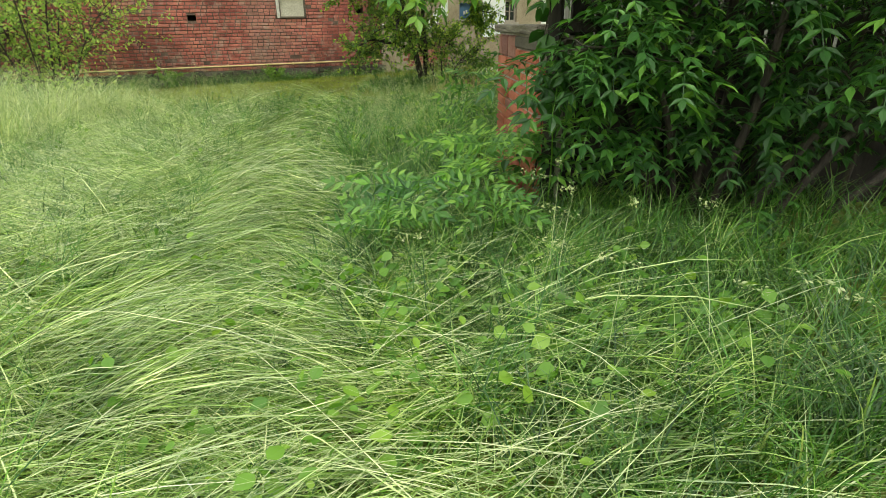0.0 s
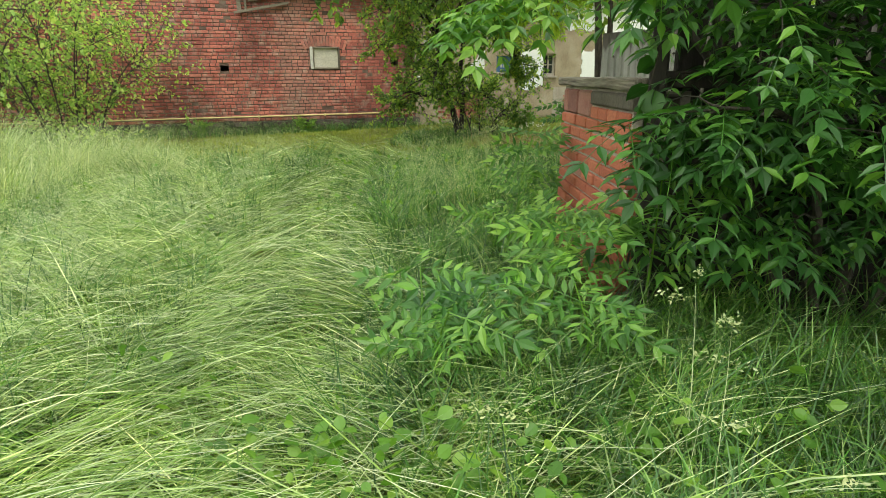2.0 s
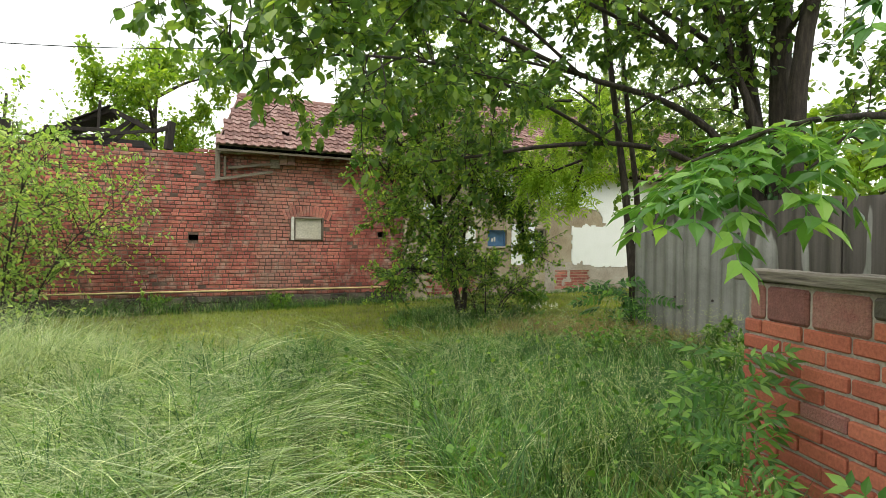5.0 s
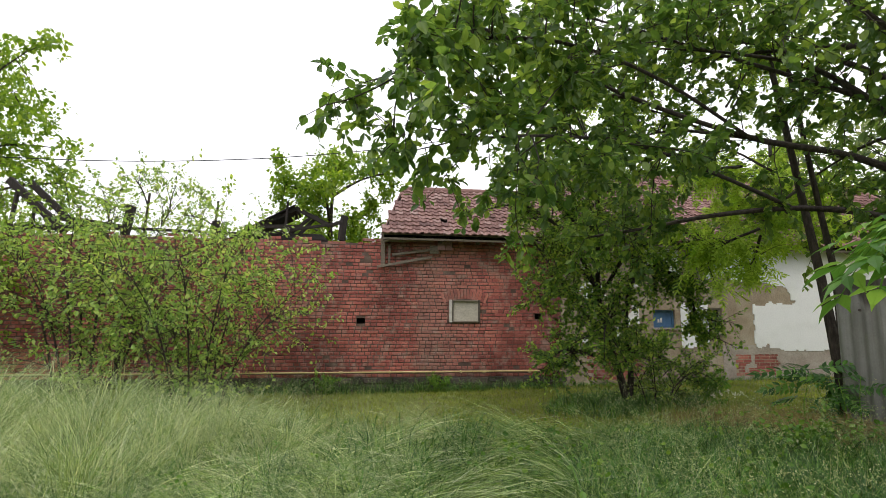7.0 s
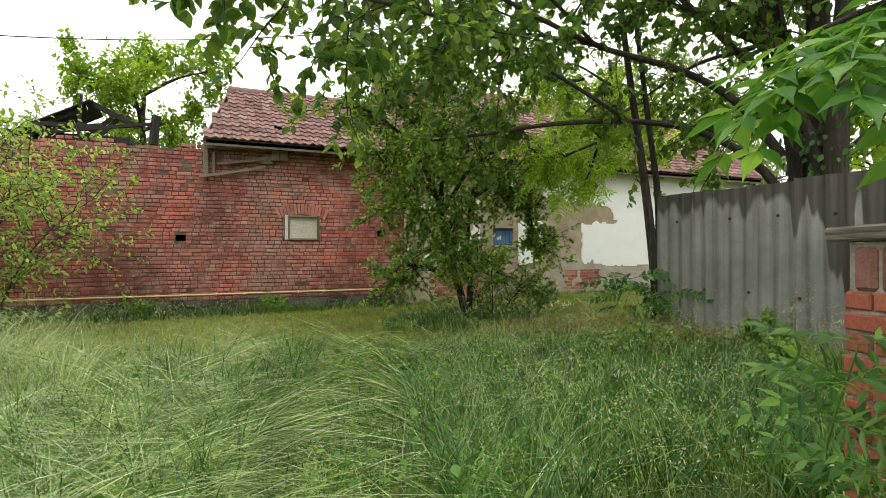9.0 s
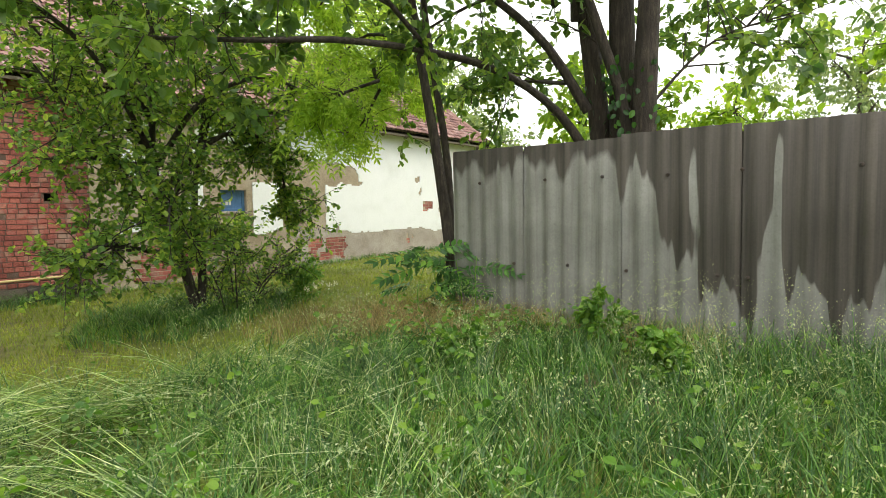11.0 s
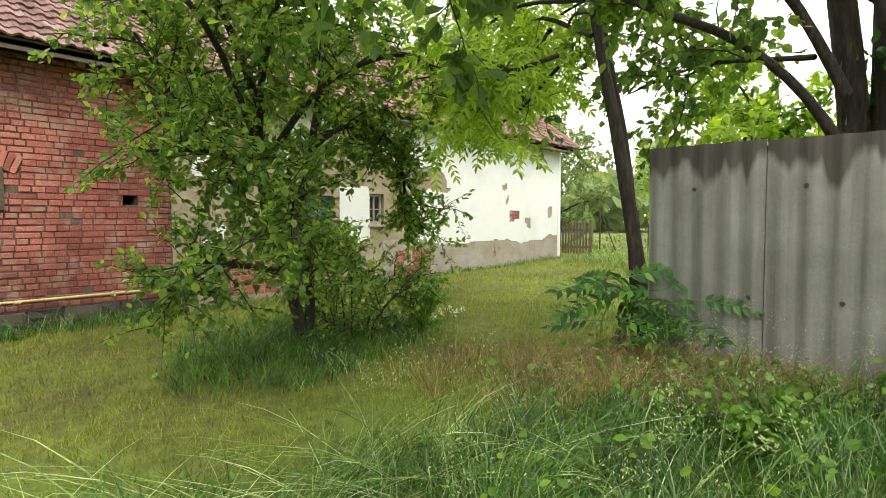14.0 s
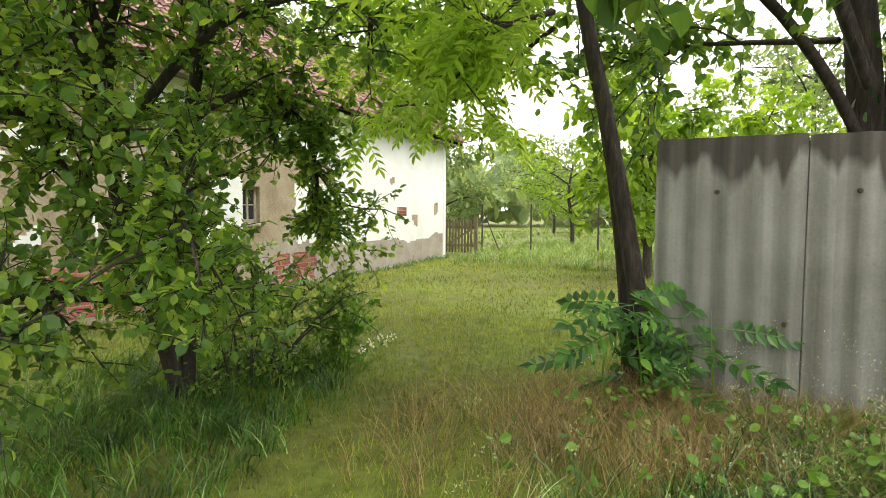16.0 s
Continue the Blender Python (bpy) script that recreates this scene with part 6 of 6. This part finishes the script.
for x0, x1, y0, y1, nn in ((4.5, 5.72, 7.6, 9.6, 3200), (5.35, 5.72, 6.0, 8.6, 1500), (4.0, 5.2, 8.6, 10.2, 900), (5.55, 5.95, 8.5, 9.0, 1400), (4.6, 5.7, 7.7, 8.7, 1500)):
    grow(x0 + (x1 - x0) * rng.random(nn), y0 + (y1 - y0) * rng.random(nn), "dry", 1.0, 1.3)
# fountain-like tussocks of tall pale grass
tussocks = []
for cx, cy, sc in ((-2.5, 8.6, 1.0), (-1.7, 8.0, 0.9), (-3.3, 9.3, 1.05), (-3.0, 7.6, 0.9), (-4.2, 10.0, 1.1), (-2.1, 9.6, 0.8), (-4.6, 8.4, 1.0), (-5.6, 9.8, 1.1), (-1.2, 9.2, 0.7), (-3.9, 6.4, 0.8), (-1.9, 7.0, 0.85), (-2.7, 6.6, 0.8), (-1.4, 8.7, 0.8), (-3.6, 8.6, 1.1), (-5.0, 7.4, 1.0), (-0.7, 8.3, 0.6), (-2.9, 10.2, 1.0), (-5.2, 11.0, 1.1)):
    n = 400
    a, q = rng.random(n) * 6.283, np.abs(rng.normal(size=n)) * 0.26
    V, F, tip = blades(rng, cx + q * np.cos(a), cy + q * np.sin(a), (0.7 + 0.7 * rng.random(n)) * sc, 0.0028 + 0.003 * rng.random(n), a + rng.normal(size=n) * 0.7, 0.05 + 0.3 * rng.random(n), 1.1 + 0.9 * rng.random(n))
    tussocks.append((V, F))
stuff("tussock_grass", "tall pale wispy tussocks of meadow grass", "grass", tussocks, m_tussock)
# bleached strands lying across the mat
n = 5200
x, y = -3.8 + 5.2 * rng.random(n), 0.3 + 9.5 * rng.random(n) ** 1.3
ok = ~is_lawn(x, y, rng) & free(x, y) & (np.abs(x - np.interp(y, TRACK_Y, TRACK_X)) > 0.2)
x, y = x[ok], y[ok]
n = len(x)
hd = np.where(rng.random(n) < 0.6, 3.1, 0.1) + rng.normal(size=n) * 0.45
V, F, tip = blades(rng, x, y, 0.5 + 0.6 * rng.random(n), 0.002 + 0.0014 * rng.random(n), hd, 1.15 + 0.35 * rng.random(n), 1.45 + 0.3 * rng.random(n), 3)
V = (V.reshape(n, -1, 3) + np.stack([0 * x, 0 * x, 0.10 + 0.14 * rng.random(n)], -1)[:, None]).reshape(-1, 3)
stuff("grass_strands", "bleached nearly white grass strands lying across the mat", "grass", [(V, F)], m_strand)
stuff("laid_grass", "long pale meadow grass lying flat in swathes", "grass", laid, m_grass_laid)
stuff("fresh_grass", "fresh green tall grass along shed, fence and trees", "grass", fresh, m_grass)
stuff("meadow_grass", "pale green meadow grass beyond the wire fence", "grass", meadow, m_meadow)
stuff("dry_grass", "dry brown grass at the foot of the fence", "grass", dry, m_dry)

# short lawn
arr = []
for x0, x1, y0, y1, d, wd in ((-7, 1.5, 9.3, 14.95, 560, 2.2), (1.5, 8.5, 8.3, 14.95, 1250, 1.65), (8.5, 14.6, 8.6, 14.9, 330, 3.3)):
    x, y = field(rng, x0, x1, y0, y1, d)
    ok = is_lawn(x, y, rng) & (0.6 * wob(x, y, 2.6) + 0.4 * wob(x, y, 6.1) + rng.normal(size=len(x)) * 0.25 > -0.62)
    x, y = x[ok], y[ok]
    n = len(x)
    arr.append(blades(rng, x, y, 0.035 + 0.06 * rng.random(n), (0.004 + 0.003 * rng.random(n)) * wd, rng.random(n) * 6.283, 0.1 + 0.4 * rng.random(n), 0.6 + 0.9 * rng.random(n), 2)[:2])
stuff("lawn", "short yellow-green mown grass before the house", "lawn", arr, m_lawn)

# seed heads: thin stalks with hanging spikelets
arr = []
nst = 2800
x, y = np.concatenate([-3.6 + 5.8 * rng.random(nst), 0.3 + 5.2 * rng.random(800)]), np.concatenate([0.8 + 10 * rng.random(nst), 4.2 + 5.0 * rng.random(800)])
ok = ~is_lawn(x, y, rng) & free(x, y) & (np.abs(x - np.interp(y, TRACK_Y, TRACK_X)) > 0.8) & ((x < 0.6) | (y > 4.2))
x, y = x[ok], y[ok]
n = len(x)
hd = 3.0 + rng.normal(size=n) * 1.2
V, F, tip = blades(rng, x, y, 0.55 + 0.35 * rng.random(n), np.full(n, 0.0022), hd, 0.1 + 0.35 * rng.random(n), 0.9 + 0.8 * rng.random(n))
arr.append((V, F))
k = 26
SPIKE = np.array([(-0.22, 0.3, 0), (0.22, 0.3, 0), (0, 1.0, 0), (0, 0, 0)])
back = np.stack([np.cos(hd), np.sin(hd), -0.5 + 0 * hd], -1)
along_head = rng.random((n * k, 1))
pos = np.repeat(tip, k, 0) - np.repeat(back, k, 0) * 0.16 * along_head + rng.normal(size=(n * k, 3)) * (0.012 + 0.03 * along_head)
arr.append(scatter(SPIKE, np.array([(0, 1, 2), (0, 3, 1)]), pos, unit(rng.normal(size=(n * k, 3)) * 0.6 + (0, 0, -0.7)), unit(rng.normal(size=(n * k, 3))), 0.007 + 0.008 * rng.random(n * k)))
# large clustered heads standing above the rest
x, y = np.concatenate([0.75 + 0.9 * rng.random(12), -1.9 + 1.2 * rng.random(14), 1.8 + 3.6 * rng.random(8)]), np.concatenate([0.75 + 1.1 * rng.random(12), 1.2 + 3 * rng.random(14), 4.6 + 3.5 * rng.random(8)])
n = len(x)
hd = rng.normal(size=n) * 0.9 + 0.6
V, F, tip = blades(rng, x, y, 0.55 + 0.3 * rng.random(n), np.full(n, 0.003), hd, 0.05 + 0.25 * rng.random(n), 0.5 + 0.9 * rng.random(n))
arr.append((V, F))
back = np.stack([np.cos(hd), np.sin(hd), -0.3 + 0 * hd], -1)
pos = np.repeat(tip, 34, 0) - np.repeat(back, 34, 0) * (0.17 * rng.random((n * 34, 1))) + rng.normal(size=(n * 34, 3)) * 0.009
arr.append(scatter(LEAF_S * (0.7, 1, 1), LEAF_S_T, pos, unit(np.repeat(back, 34, 0) + rng.normal(size=(n * 34, 3)) * 0.5), unit(rng.normal(size=(n * 34, 3))), 0.010 + 0.008 * rng.random(n * 34)))
stuff("seed_heads", "nodding pale seed heads on thin grass stalks", "grass", arr, m_seed)

# broad-leaved weeds among the grass
arr = []
for x0, x1, y0, y1, nn, s0 in ((-2.2, 1.8, 0.7, 3.0, 900, 0.05), (0.4, 2.0, 0.8, 2.2, 500, 0.06), (1.0, 5.5, 4.6, 8.6, 900, 0.055), (4.2, 5.6, 7.2, 9.3, 380, 0.06), (-2, 3, 5, 9.5, 700, 0.045)):
    cx, cy = x0 + (x1 - x0) * rng.random(nn // 7), y0 + (y1 - y0) * rng.random(nn // 7)
    x, y = np.repeat(cx, 7) + rng.normal(size=nn // 7 * 7) * 0.06, np.repeat(cy, 7) + rng.normal(size=nn // 7 * 7) * 0.06
    ok = free(x, y)
    x, y = x[ok], y[ok]
    n = len(x)
    pos = np.stack([x, y, ground_z(x, y) + 0.10 + 0.26 * rng.random(n)], -1)
    a = rng.random(n) * 6.283
    arr.append(scatter(LEAF * (1.15, 1, 1), LEAF_T, pos, np.stack([np.cos(a), np.sin(a), -0.2 + 0.4 * rng.normal(size=n)], -1), unit(rng.normal(size=(n, 3)) * 0.6 + (0, 0, 1)), s0 * (0.45 + 0.8 * rng.random(n))))
stuff("broad_weeds", "low broad-leaved weeds growing among the grass", "weeds", arr, m_weed)

# ---- single bricks of the wall's nearest stretch ----
for w, x, proud, z in single:
    if w not in shared:
        shared[w] = fast_mesh("brick", *brick_shape(w - 0.011, COURSE - 0.011, 0.03))
        shared[w].materials.append(m_brick_one)
    ob = new("brick", shared[w])
    ob.parent = brick_wall
    ob.location = (x, WALL_Y + proud, z)
